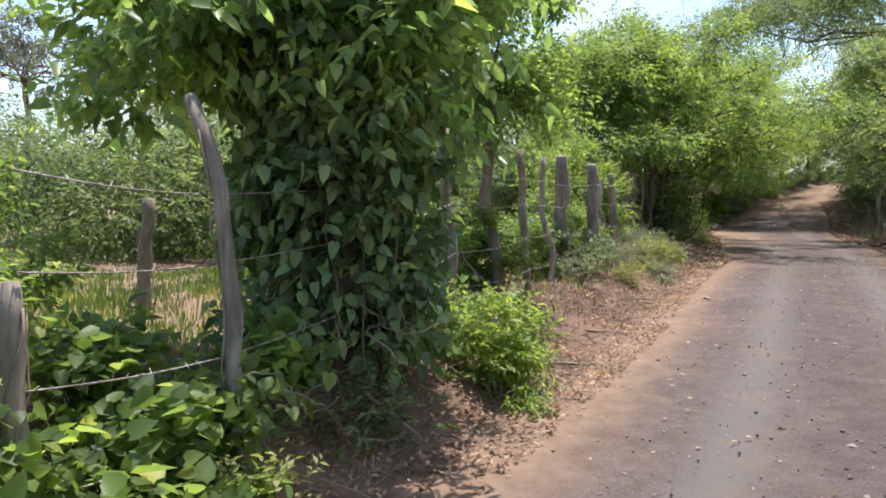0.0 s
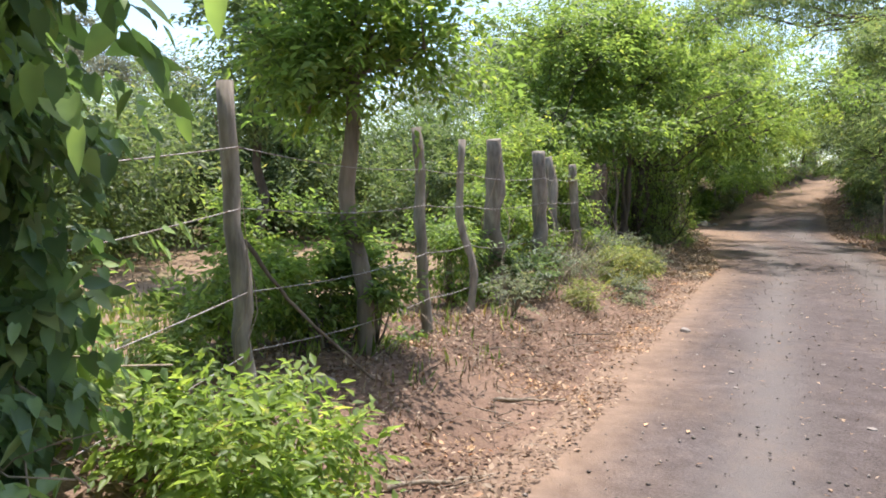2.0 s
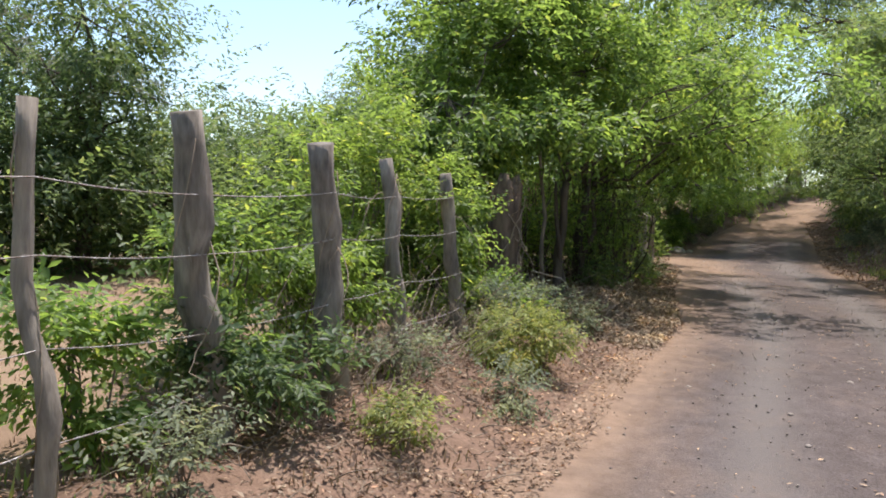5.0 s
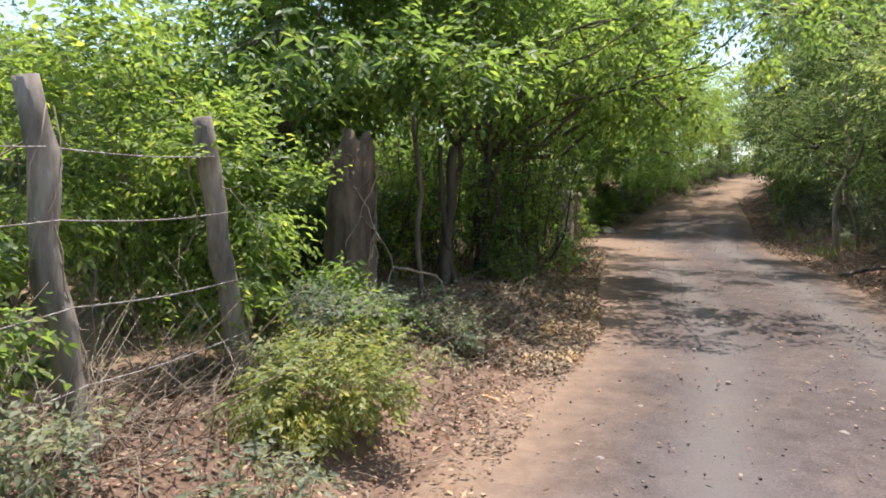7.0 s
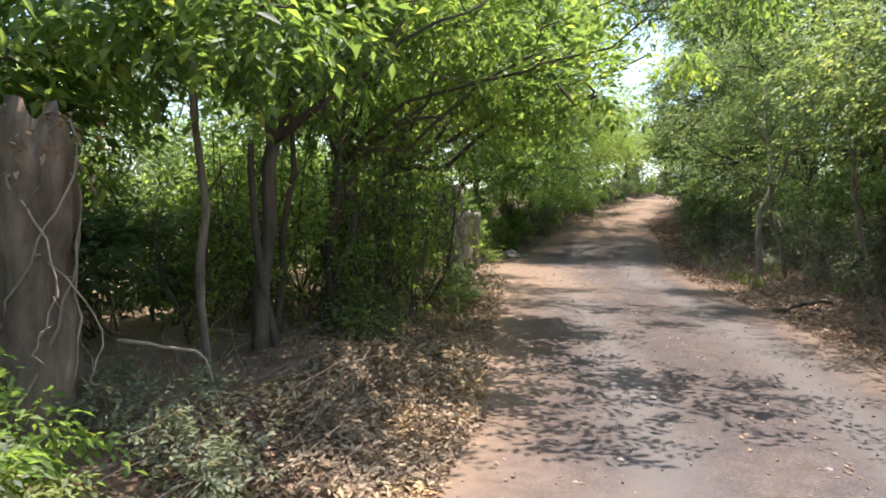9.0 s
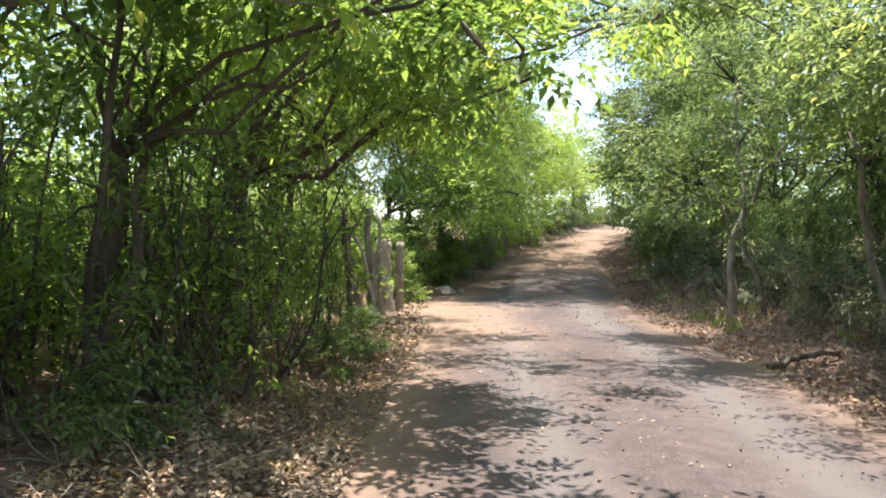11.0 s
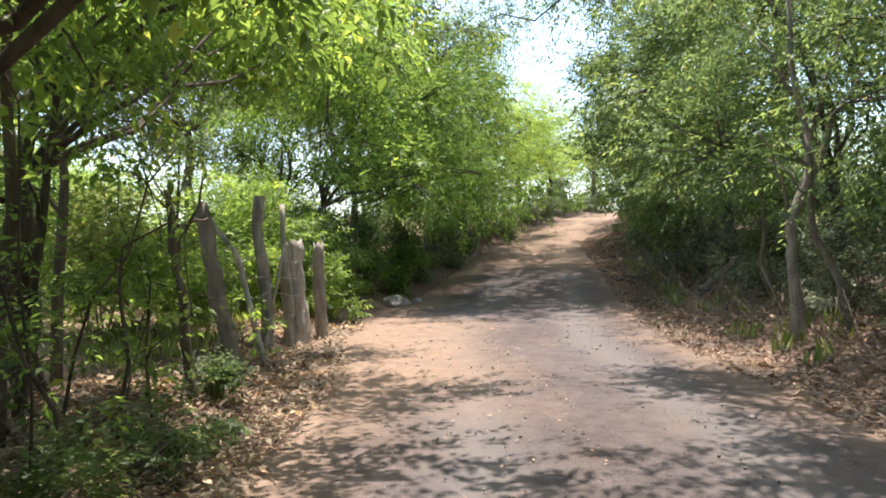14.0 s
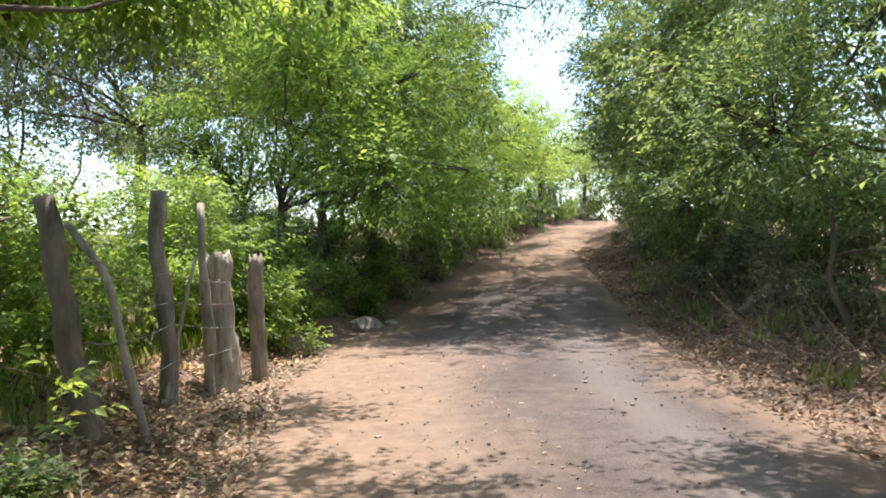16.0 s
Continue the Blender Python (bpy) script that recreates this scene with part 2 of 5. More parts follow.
def sprays(c, axis, twig, k, leaf, ratio, heart=False, droop=0.35, fold=0.18):
    """Twigs at c along axis, each with k leaves set along it on both sides."""
    n = len(c)
    axis = unit(axis + rng.normal(0, 0.35, (n, 3)) + np.array([0, 0, -droop * 0.4]))
    up = unit(np.array([0, 0, 1.0]) + rng.normal(0, 0.32, (n, 3)))
    side = unit(np.cross(up, axis))
    t = (np.arange(k) + 0.6) / k
    sgn = np.where(np.arange(k) % 2 == 0, 1.0, -1.0)
    base = c[:, None, :] + axis[:, None, :] * (t[None, :, None] * twig[:, None, None])
    d = axis[:, None, :] * 0.75 + side[:, None, :] * sgn[None, :, None] + np.array([0, 0, -droop]) + rng.normal(0, 0.5 if heart else 0.28, (n, k, 3))
    nn = up[:, None, :] + rng.normal(0, 0.4 if heart else 0.3, (n, k, 3))
    ln = leaf * rng.uniform(0.5 if heart else 0.65, 1.3, (n, k))
    return leaves(base.reshape(-1, 3), d.reshape(-1, 3), nn.reshape(-1, 3), ln.ravel(), (ln * ratio * rng.uniform(0.8, 1.2, (n, k))).ravel(), heart, fold)


def shell(blobs, n, inner=0.55):
    """Points in the outer shell of a set of ellipsoids, lumpy, and the way outward."""
    bl = np.array(blobs, dtype=float)
    w = (bl[:, 3] * bl[:, 4] + bl[:, 3] * bl[:, 5] + bl[:, 4] * bl[:, 5])
    i = rng.choice(len(bl), n, p=w / w.sum())
    d = unit(rng.normal(0, 1, (n, 3)))
    ph = i * 1.7
    lump = 1 + 0.16 * np.sin(d[:, 0] * 5 + ph) * np.sin(d[:, 1] * 6 + ph * 2) + 0.12 * np.sin(d[:, 2] * 8 + d[:, 0] * 7 + ph)
    r = rng.uniform(inner ** 2, 1, n) ** 0.5 * lump
    return bl[i, :3] + d * bl[i, 3:6] * r[:, None], unit(d / bl[i, 3:6]), bl[i, :3]


def tube_arrays(pts, radii, sides=6):
    pts = np.asarray(pts, dtype=float)
    n = len(pts)
    tan = unit(np.gradient(pts, axis=0))
    ref = np.array([1.0, 0.13, 0.07]) if abs(tan[0, 0]) < 0.8 else np.array([0.1, 1.0, 0.05])
    a = unit(np.cross(tan, ref))
    bb = np.cross(tan, a)
    th = np.arange(sides) / sides * 2 * np.pi
    ring = np.cos(th)[None, :, None] * a[:, None, :] + np.sin(th)[None, :, None] * bb[:, None, :]
    r = np.asarray(radii, dtype=float)
    r = r[:, None] * np.ones((1, sides)) if r.ndim == 1 else r
    v = (pts[:, None, :] + ring * r[:, :, None]).reshape(-1, 3)
    f = []
    for i in range(n - 1):
        for j in range(sides):
            p, q = i * sides + j, i * sides + (j + 1) % sides
            f += [[p, q, q + sides], [p, q + sides, p + sides]]
    v = np.vstack([v, pts[-1:], pts[:1]])
    for j in range(sides):
        f.append([(n - 1) * sides + j, (n - 1) * sides + (j + 1) % sides, n * sides])
        f.append([(j + 1) % sides, j, n * sides + 1])
    return v, np.array(f)


def join(arrs):
    vs, fs, o = [], [], 0
    for v, f in arrs:
        vs.append(v)
        fs.append(f + o)
        o += len(v)
    return np.vstack(vs), np.vstack(fs)


def bend_line(p, q, n=7, wob=0.06):
    """A crooked line from p to q."""
    p, q = np.array(p, float), np.array(q, float)
    t = np.linspace(0, 1, n)[:, None]
    L = np.linalg.norm(q - p)
    w = rng.normal(0, wob * L, (n, 3))
    w = (w + np.roll(w, 1, 0)) * 0.5 * np.sin(t * np.pi)
    return p + (q - p) * t + w


def limb_mesh(name, p, q, r0, r1, mat, n=7, wob=0.05, sides=7):
    pts = bend_line(p, q, n, wob)
    rr = np.linspace(r0, r1, n)[:, None] * (1 + rng.normal(0, 0.07, (n, sides)))
    return mesh_of(name, *tube_arrays(pts, rr, sides), mat, True)


def twig_mesh(src, dst, r, mat):
    """Thin branches, each from a point of src to one of dst, joined."""
    arr = []
    for p, q in zip(src, dst):
        arr.append(tube_arrays(bend_line(p, q, 4, 0.08), np.linspace(r, r * 0.3, 4), 4))
    return mesh_of("twigs", *join(arr), mat)


# ---- ground ----
LEFT_EDGE = ((-60, 3.0), (-3, -0.35), (3, -0.64), (7.6, -0.9), (10.5, -1.24), (13.8, -1.55), (18, -1.8), (22, -2.7), (25, -3.3), (28, -3.8),
             (31, -4.9), (34, -5.1), (38, -4.9), (44, -4.9), (50, -4.2), (56, -2.9), (62, -1.7), (70, 0.8), (90, 9), (200, 60))
RIGHT_EDGE = ((-60, 7.0), (-3, 3.3), (10, 2.7), (18, 2.25), (22, 2.0), (25.5, 1.54), (28, 1.0), (31, 0.5), (35, 0.15), (40, -0.1), (44, -0.4), (50, -1.1), (56, -0.5), (62, 0.9), (70, 4), (90, 12.5), (200, 64))


def edge_l(y):
    return np.interp(y, [a for a, _ in LEFT_EDGE], [c for _, c in LEFT_EDGE])


def edge_r(y):
    return np.interp(y, [a for a, _ in RIGHT_EDGE], [c for _, c in RIGHT_EDGE])


def sstep(a, c, x):
    t = np.clip((x - a) / (c - a), 0, 1)
    return t * t * (3 - 2 * t)


def road_z(y):
    return 2.75 * sstep(34, 68, y)


def ground_z(x, y):
    x, y = np.asarray(x, float), np.asarray(y, float)
    sl, sr = edge_l(y) - x, x - edge_r(y)
    near = 1 - sstep(4, 9, y)
    z = road_z(y) + (0.3 + 0.12 * near) * sstep(0.15, 1.2, sl) + 0.12 * sstep(1.2, 4, sl) + 0.28 * sstep(0.1, 1.6, sr)
    off = np.maximum(sl, sr)
    wob = 0.045 * np.sin(x * 3.1 + np.sin(y * 1.3)) * np.sin(y * 2.3 + x) + 0.025 * np.sin(x * 9 + y * 3) * np.sin(y * 7.0 - x * 4)
    z = z + wob * sstep(0.0, 0.6, off) * (1 - sstep(6, 30, off))
    return z - 0.02 * (off < 0)


def gz(x, y):
    return float(ground_z(x, y))


def build_ground():
    xs = np.unique(np.concatenate([np.linspace(-400, -40, 13), np.linspace(-40, -9, 32), np.linspace(-9, 7, 161), np.linspace(7, 40, 34), np.linspace(40, 400, 13)]))
    ys = np.unique(np.concatenate([np.linspace(-200, -10, 12), np.linspace(-10, -2, 17), np.linspace(-2, 40, 300), np.linspace(40, 80, 81), np.linspace(80, 600, 20)]))
    gx, gy = np.meshgrid(xs, ys)
    v = np.stack([gx, gy, ground_z(gx, gy)], -1).reshape(-1, 3)
    nx, ny = len(xs), len(ys)
    i = (np.arange(ny - 1)[:, None] * nx + np.arange(nx - 1)[None, :]).ravel()
    f = np.stack([i, i + 1, i + nx + 1, i + nx], 1)
    me = mesh_of("ground", v, f, GROUND, True)
    a = me.attributes.new("field", "FLOAT", "POINT")
    off = edge_l(gy) - gx
    a.data.foreach_set("value", (sstep(1.6, 3.0, off) * 0.95).ravel().astype(np.float32))
    tagged(part("ground", me), "reddish bare soil and dry tan field", "ground", kind="structure")


build_ground()


def build_road():
    ys = np.concatenate([np.linspace(-60, -4, 30), np.linspace(-3.8, 42, 400), np.linspace(42.2, 120, 160)])
    us = np.linspace(-0.08, 1.08, 60)
    gy, gu = np.meshgrid(ys, us, indexing="ij")
    l, r = edge_l(gy), edge_r(gy)
    gx = l + (r - l) * gu
    edge = np.minimum(gu, 1 - gu)
    trk = np.exp(-((gu - 0.36) / 0.07) ** 2) + np.exp(-((gu - 0.74) / 0.075) ** 2)
    z = road_z(gy) + 0.02 * sstep(-0.05, 0.1, edge) - 0.05 * sstep(0.0, -0.08, edge) - 0.018 * trk + 0.006 * np.sin(gx * 6 + gy * 2) * np.sin(gy * 4.3)
    v = np.stack([gx, gy, z], -1).reshape(-1, 3)
    n = len(us)
    i = (np.arange(len(ys) - 1)[:, None] * n + np.arange(n - 1)[None, :]).ravel()
    me = mesh_of("road", v, np.stack([i, i + 1, i + n + 1, i + n], 1), ROAD, True)
    earth = 0.8 * (1 - sstep(0.02, 0.22, edge)) + 0.35 * (1 - sstep(0.05, 0.36, gu)) + 0.85 * sstep(25, 29, gy) * (1 - sstep(33, 35, gy)) * (1 - sstep(0.3, 0.6, gu)) + 1.15 * sstep(41, 46, gy)
    for nm, val in (("earth", np.clip(earth, 0, 1.3)), ("track", np.clip(trk * 0.85, 0, 1))):
        a = me.attributes.new(nm, "FLOAT", "POINT")
        a.data.foreach_set("value", val.ravel().astype(np.float32))
    tagged(part("road", me), "grey-brown gravel track with worn wheel lines", "road", kind="structure")


build_road()

# ---- fence posts ----


def fence_post(x, y, tx, ty, tz, r, mat=POST_WOOD, label="weathered crooked wooden fence post", wob=0.02, name="fence_post", bends=()):
    z = gz(x, y)
    root = thing(name, x, y, z, label, "fence post", "roadside fence posts")
    n, s = 11, 10
    pts = bend_line((0, 0, -0.15), (tx - x, ty - y, tz - z), n, wob)
    if bends:
        hs = [-0.15] + [e[1] - z for e in bends] + [tz - z]
        pts[:, 0] = np.interp(pts[:, 2], hs, [0] + [e[0] - x for e in bends] + [tx - x])
    rr = r * np.linspace(1.12, 0.92, n)[:, None] * (1 + rng.normal(0, 0.07, (1, s)) + rng.normal(0, 0.06, (n, s)) + 0.1 * np.sin(np.arange(n) * 1.9 + x * 7)[:, None])
    me = mesh_of("shaft", *tube_arrays(pts, rr, s), mat, True)
    shaft = part("shaft", me, root)
    if y < 16:
        for k in range(2):
            tt = np.linspace(0, 1, 14)
            core = np.stack([np.interp(tt, np.linspace(0, 1, n), pts[:, i]) for i in range(3)], 1)
            a = k * 2.0 + x * 5 + tt * rng.uniform(3, 9)
            line = core + np.stack([np.cos(a), np.sin(a), np.zeros(14)], 1) * r * 1.2 + rng.normal(0, 0.008, (14, 3))
            lo = 3 if k else 1
            part("dry_vine", mesh_of("dry_vine", *tube_arrays(line[lo:13], np.full(13 - lo, rng.uniform(0.0025, 0.006)), 4), STICK), shaft)
    return root


POSTS = [(-1.15, 0.85, -1.2, 0.85, 1.22, 0.045), (-1.13, 1.86, -1.5, 1.9, 1.98, 0.04), (-1.95, 5.3, -2.02, 5.2, 2.12, 0.052),
         (-2.3, 7.8, -2.44, 7.8, 2.09, 0.046), (-2.45, 8.83, -2.56, 8.85, 2.06, 0.038), (-2.72, 10.1, -2.66, 9.78, 2.12, 0.095), (-2.6, 11.1, -2.52, 10.76, 2.03, 0.085),
         (-2.79, 12.37, -2.99, 12.25, 2.04, 0.068), (-2.95, 13.75, -3.06, 13.46, 1.97, 0.07)]
# crooked posts: where the shaft stands at heights on the way up
BENDS = {1.86: ((-1.19, 0.62), (-1.31, 1.53), (-1.35, 1.72), (-1.45, 1.86)), 8.83: ((-2.40, 0.8), (-2.57, 1.25), (-2.58, 1.5))}
for x, y, tx, ty, tz, r in POSTS:
    fence_post(x, y, tx, ty, tz, r, wob=(0.007 if y < 3 else 0.012) if r < 0.05 else 0.018, bends=BENDS.get(y, ()))
fence_post(-4.05, 3.6, -3.95, 3.6, 1.5, 0.055, label="short wooden post standing in the field")
fence_post(-4.64, 27.87, -5.01, 27.9, 1.99, 0.085, BARK, "dark leaning wooden fence post", 0.015)
fence_post(-4.42, 28.2, -5.08, 28.25, 1.8, 0.034, POST_PALE, "thin pale crooked leaning fence stake", 0.008, bends=((-4.69, 1.09), (-4.76, 1.4)))
fence_post(-4.98, 29.3, -4.76, 29.6, 1.52, 0.018, POST_PALE, "thin dead stick leaning against the fence wires", 0.01)
fence_post(-4.95, 29.4, -5.05, 29.5, 2.15, 0.075, label="grey upright wooden fence post")
fence_post(-5.05, 30.4, -5.17, 30.5, 2.09, 0.04, POST_PALE, "thin pale upright fence stake")


def stump(x, y, top, r, mat, label, flare=1.25, lean=(0, 0)):
    z = gz(x, y)
    root = thing("tree_stump", x, y, z, label, "tree stump")
    n, s = 18, 26
    t = np.linspace(0, 1, n)
    pts = np.stack([lean[0] * t + 0.12 * r * np.sin(t * 7), lean[1] * t, -0.1 + (top - z + 0.1) * t], 1) + rng.normal(0, 0.006, (n, 3))
    rib = 1 + 0.16 * np.abs(np.sin(np.arange(s) * 1.21)) - 0.1
    groove = rib[None, :] + 0.08 * np.sin(np.arange(n) * 1.3)[:, None] * np.sin(np.arange(s) * 0.7)[None, :] + rng.normal(0, 0.05, (n, s))
    rr = r * (1 + (flare - 1) * np.exp(-t * 4))[:, None] * groove
    rr[-3:] *= (np.array([0.97, 0.93, 0.85]) if r < 0.2 else np.array([0.95, 0.86, 0.62]))[:, None] * rng.uniform(0.85, 1.08, (3, s))
    v, f = tube_arrays(pts, rr, s)
    jag = 0.16 * np.sin(np.arange(s) * 0.9 + x) + rng.uniform(-0.12, 0.05, s)
    for ring, w in ((n - 1, 1.0), (n - 2, 0.7), (n - 3, 0.3)):
        v[ring * s:(ring + 1) * s, 2] += jag * w * (0.38 if r > 0.2 else 0.2)
    v[-2, 2] -= 0.12
    part("trunk", mesh_of("trunk", v, f, mat, True), root)
    if r > 0.11:
        for k in range(5 if r > 0.2 else 2):
            tt = np.linspace(0, 1, 16)
            a = k * 1.3 + tt * rng.uniform(1.0, 4.0)
            hh = (top - z) * (0.05 + rng.uniform(0.8, 0.95) * tt)
            q = np.interp(hh / (top - z), t, r * (1 + (flare - 1) * np.exp(-t * 5))) * 1.1
            line = np.stack([np.cos(a) * q + lean[0] * tt, np.sin(a) * q + lean[1] * tt, hh], 1) + rng.normal(0, 0.012, (16, 3))
            part("dry_vine", mesh_of("dry_vine", *tube_arrays(line, np.full(16, rng.uniform(0.006, 0.013)), 5), STICK, True), root)
    if r > 0.18:
        c = np.stack([rng.normal(lean[0], r * 0.6, 60), rng.normal(lean[1], r * 0.6, 60), (top - z) * rng.uniform(0.75, 1.0, 60)], 1)
        v, f = sprays(c, rng.normal(0, 1, (60, 3)), np.full(60, 0.16), 4, 0.06, 0.4)
        part("dry_growth", mesh_of("dry_growth", v, f, DRY), root, "dead leaves caught on the broken top", "stuff")
    return root


stump(-3.52, 15.9, 2.05, 0.205, BARK_STUMP, "thick broken brown tree stump wrapped in dry vines", 1.4, (0.08, 0))
stump(-5.19, 30.85, 1.55, 0.165, POST_PALE, "pale split tree stump beside the fence posts", 1.3)
stump(-5.03, 31.5, 1.5, 0.09, POST_WOOD, "grey old gate post stub beside the pale stump", 1.1)


def wire_strand(pts, label="rusty barbed wire strand between fence posts"):
    """One strand sagging from post to post, with twisted barbs."""
    line = []
    for a, c in zip(pts[:-1], pts[1:]):
        a, c = np.array(a), np.array(c)
        for t in np.linspace(0, 1, 9)[:-1]:
            q = a + (c - a) * t
            q[2] -= 0.035 * math.sin(t * math.pi) * np.linalg.norm(c - a) / 2
            line.append(q)
    line.append(np.array(pts[-1]))
    line = np.array(line)
    o = line[0].copy()
    root = thing("barbed_wire", *o, label, "barbed wire", "fence wires")
    strand = part("strand", mesh_of("strand", *tube_arrays(line - o, np.full(len(line), 0.0036), 5), WIRE), root)
    arr = []
    for a, c in zip(line[:-1], line[1:]):
        for t in (0.25, 0.75):
            q = a + (c - a) * t - o
            w = rng.normal(0, 1, 3) * 0.016
            arr.append(tube_arrays([q - w, q + w * 0.1, q + w], [0.001, 0.0022, 0.001], 3))
    part("barbing", mesh_of("barbs", *join(arr), WIRE), strand, "small twisted wire barbs", "stuff")


def post_at(p, h):
    x, y, tx, ty, tz, r = p
    z = gz(x, y)
    t = min(h / (tz - z), 0.97)
    return (x + (tx - x) * t + r * 0.95, y + (ty - y) * t, z + h)


for h in (0.32, 0.68, 1.08, 1.42):
    wire_strand([post_at(p, h + rng.uniform(-0.03, 0.03)) for p in POSTS])
GATE = [(-4.64, 27.87, -5.01, 27.9, 1.99, 0.075), (-4.42, 28.2, -5.08, 28.25, 1.8, 0.034), (-4.95, 29.4, -5.05, 29.5, 2.15, 0.075), (-5.08, 30.7, -5.1, 30.7, 1.5, 0.14)]
for h in (0.45, 0.75, 1.0, 1.2):
    wire_strand([post_at(p, h + rng.uniform(-0.05, 0.05)) for p in GATE])

# ---- trees and shrubs ----


def foliage(blobs, count, leaf, mat, ratio=0.45, k=7, twig=0.28, clump=0.0, inner=0.55, droop=0.22, heart=False, name="crown", origin=(0, -999, 0)):
    """A crown of leafy twigs in clumps, with gaps between; returns its mesh and clump places."""
    n = max(count // k, 8)
    if clump > 0:
        m = max(n // 42, 6)
        cp, co, cc = shell(blobs, m, inner)
        i = rng.integers(0, m, n)
        c = cp[i] + rng.normal(0, 1, (n, 3)) * (clump * rng.uniform(0.6, 1.6, m))[i][:, None] * np.array([1.15, 1.15, 0.62])
        ax = co[i] + unit(c - cp[i]) * 0.7
    else:
        c, ax, cc = shell(blobs, n, inner)
        cp = c[:60]
    wx, wy, wz = c[:, 0] + origin[0], c[:, 1] + origin[1], c[:, 2] + origin[2]
    open_road = (wx > edge_l(wy) + 0.4) & (wx < edge_r(wy) - 0.2) & (wz < road_z(wy) + 2.75) & (wy < 34)
    c, ax = c[~open_road], ax[~open_road]
    n = len(c)
    tw = twig * rng.uniform(0.6, 1.3, n)
    v, f = sprays(c, ax, tw, k, leaf, ratio, heart, droop)
    return mesh_of(name, v, f, mat), cp, cc


def satellites(bl, per=2):
    """Smaller lumps round the surface of each ellipsoid, for an uneven outline."""
    more = []
    for a in bl:
        for _ in range(per):
            d = unit(rng.normal(0, 1, 3))
            q = rng.uniform(0.32, 0.55)
            more.append(tuple(a[i] + d[i] * a[i + 3] * 1.0 for i in range(3)) + tuple(a[i + 3] * q for i in range(3)))
    return list(bl) + more


def tree(x, y, blobs, count, leaf, mat, r=0.1, fork=1.6, label="broad leafy roadside tree", bark=BARK_DARK, ratio=0.45, clump=0.22, limbs=None, group="", inner=0.5, twigs=90, k=7, trunks=1):
    """blobs are in world metres; the trunk forks at height fork and a limb runs to each blob."""
    z = gz(x, y)
    root = thing("tree", x, y, z, label, "tree", group)
    bl = [(a - x, c - y, e - z, p, q, s) for a, c, e, p, q, s in blobs]
    top = np.array([rng.uniform(-0.1, 0.1), rng.uniform(-0.1, 0.1), fork])
    part("trunk", limb_mesh("trunk", (0, 0, -0.1), top, r * 1.15, r * 0.8, bark, 9, 0.025, 10), root)
    for _ in range(trunks - 1):
        q = top + rng.normal(0, 0.16, 3)
        part("trunk", limb_mesh("trunk", (rng.uniform(-0.3, 0.3), rng.uniform(-0.3, 0.3), -0.1), q, r * 0.6, r * 0.4, bark, 9, 0.04, 8), root)
    for a in bl[:limbs]:
        q = np.array(a[:3]) + np.array([0, 0, 0.15 * a[5]])
        part("limb", limb_mesh("limb", top, q, r * 0.32, r * 0.09, bark, 9, 0.07, 6), root)
    me, cp, cc = foliage(satellites(bl), count, leaf, mat, ratio, k, leaf * 3.6, clump, inner, origin=(x, y, z))
    if twigs:
        i = rng.integers(0, len(cp), min(twigs, len(cp)))
        part("branchwork", twig_mesh(cc[i], cp[i], r * 0.13 + 0.004, bark), root, kind="stuff")
    part("crown", me, root)
    return root


def shrub(x, y, rx, ry, h, count, leaf, mat, label, ratio=0.45, z0=None, heart=False, stems=9, k=7, name="shrub", droop=0.3, low=0.0):
    z = gz(x, y) if z0 is None else z0
    root = thing(name, x, y, z, label, "shrub")
    bl = [(0, 0, h * 0.5 + low, rx, ry, h * 0.52)]
    for _ in range(4):
        a = rng.uniform(0, 6.28)
        bl.append((math.cos(a) * rx * 0.55, math.sin(a) * ry * 0.55, h * rng.uniform(0.3, 0.75) + low, rx * 0.55, ry * 0.55, h * 0.34))
    me, cp, cc = foliage(bl, count, leaf, mat, ratio, k, leaf * 3.2, 0.12 * max(rx, 0.5), 0.3, droop, heart, "foliage")
    src = np.stack([rng.uniform(-0.2, 0.2, stems) * rx, rng.uniform(-0.2, 0.2, stems) * ry, np.full(stems, -0.03)], 1)
    part("branchwork", twig_mesh(src, cp[rng.integers(0, len(cp), stems)], 0.009 + 0.004 * h, BARK), root, kind="stuff")
    part("foliage", me, root)
    return root


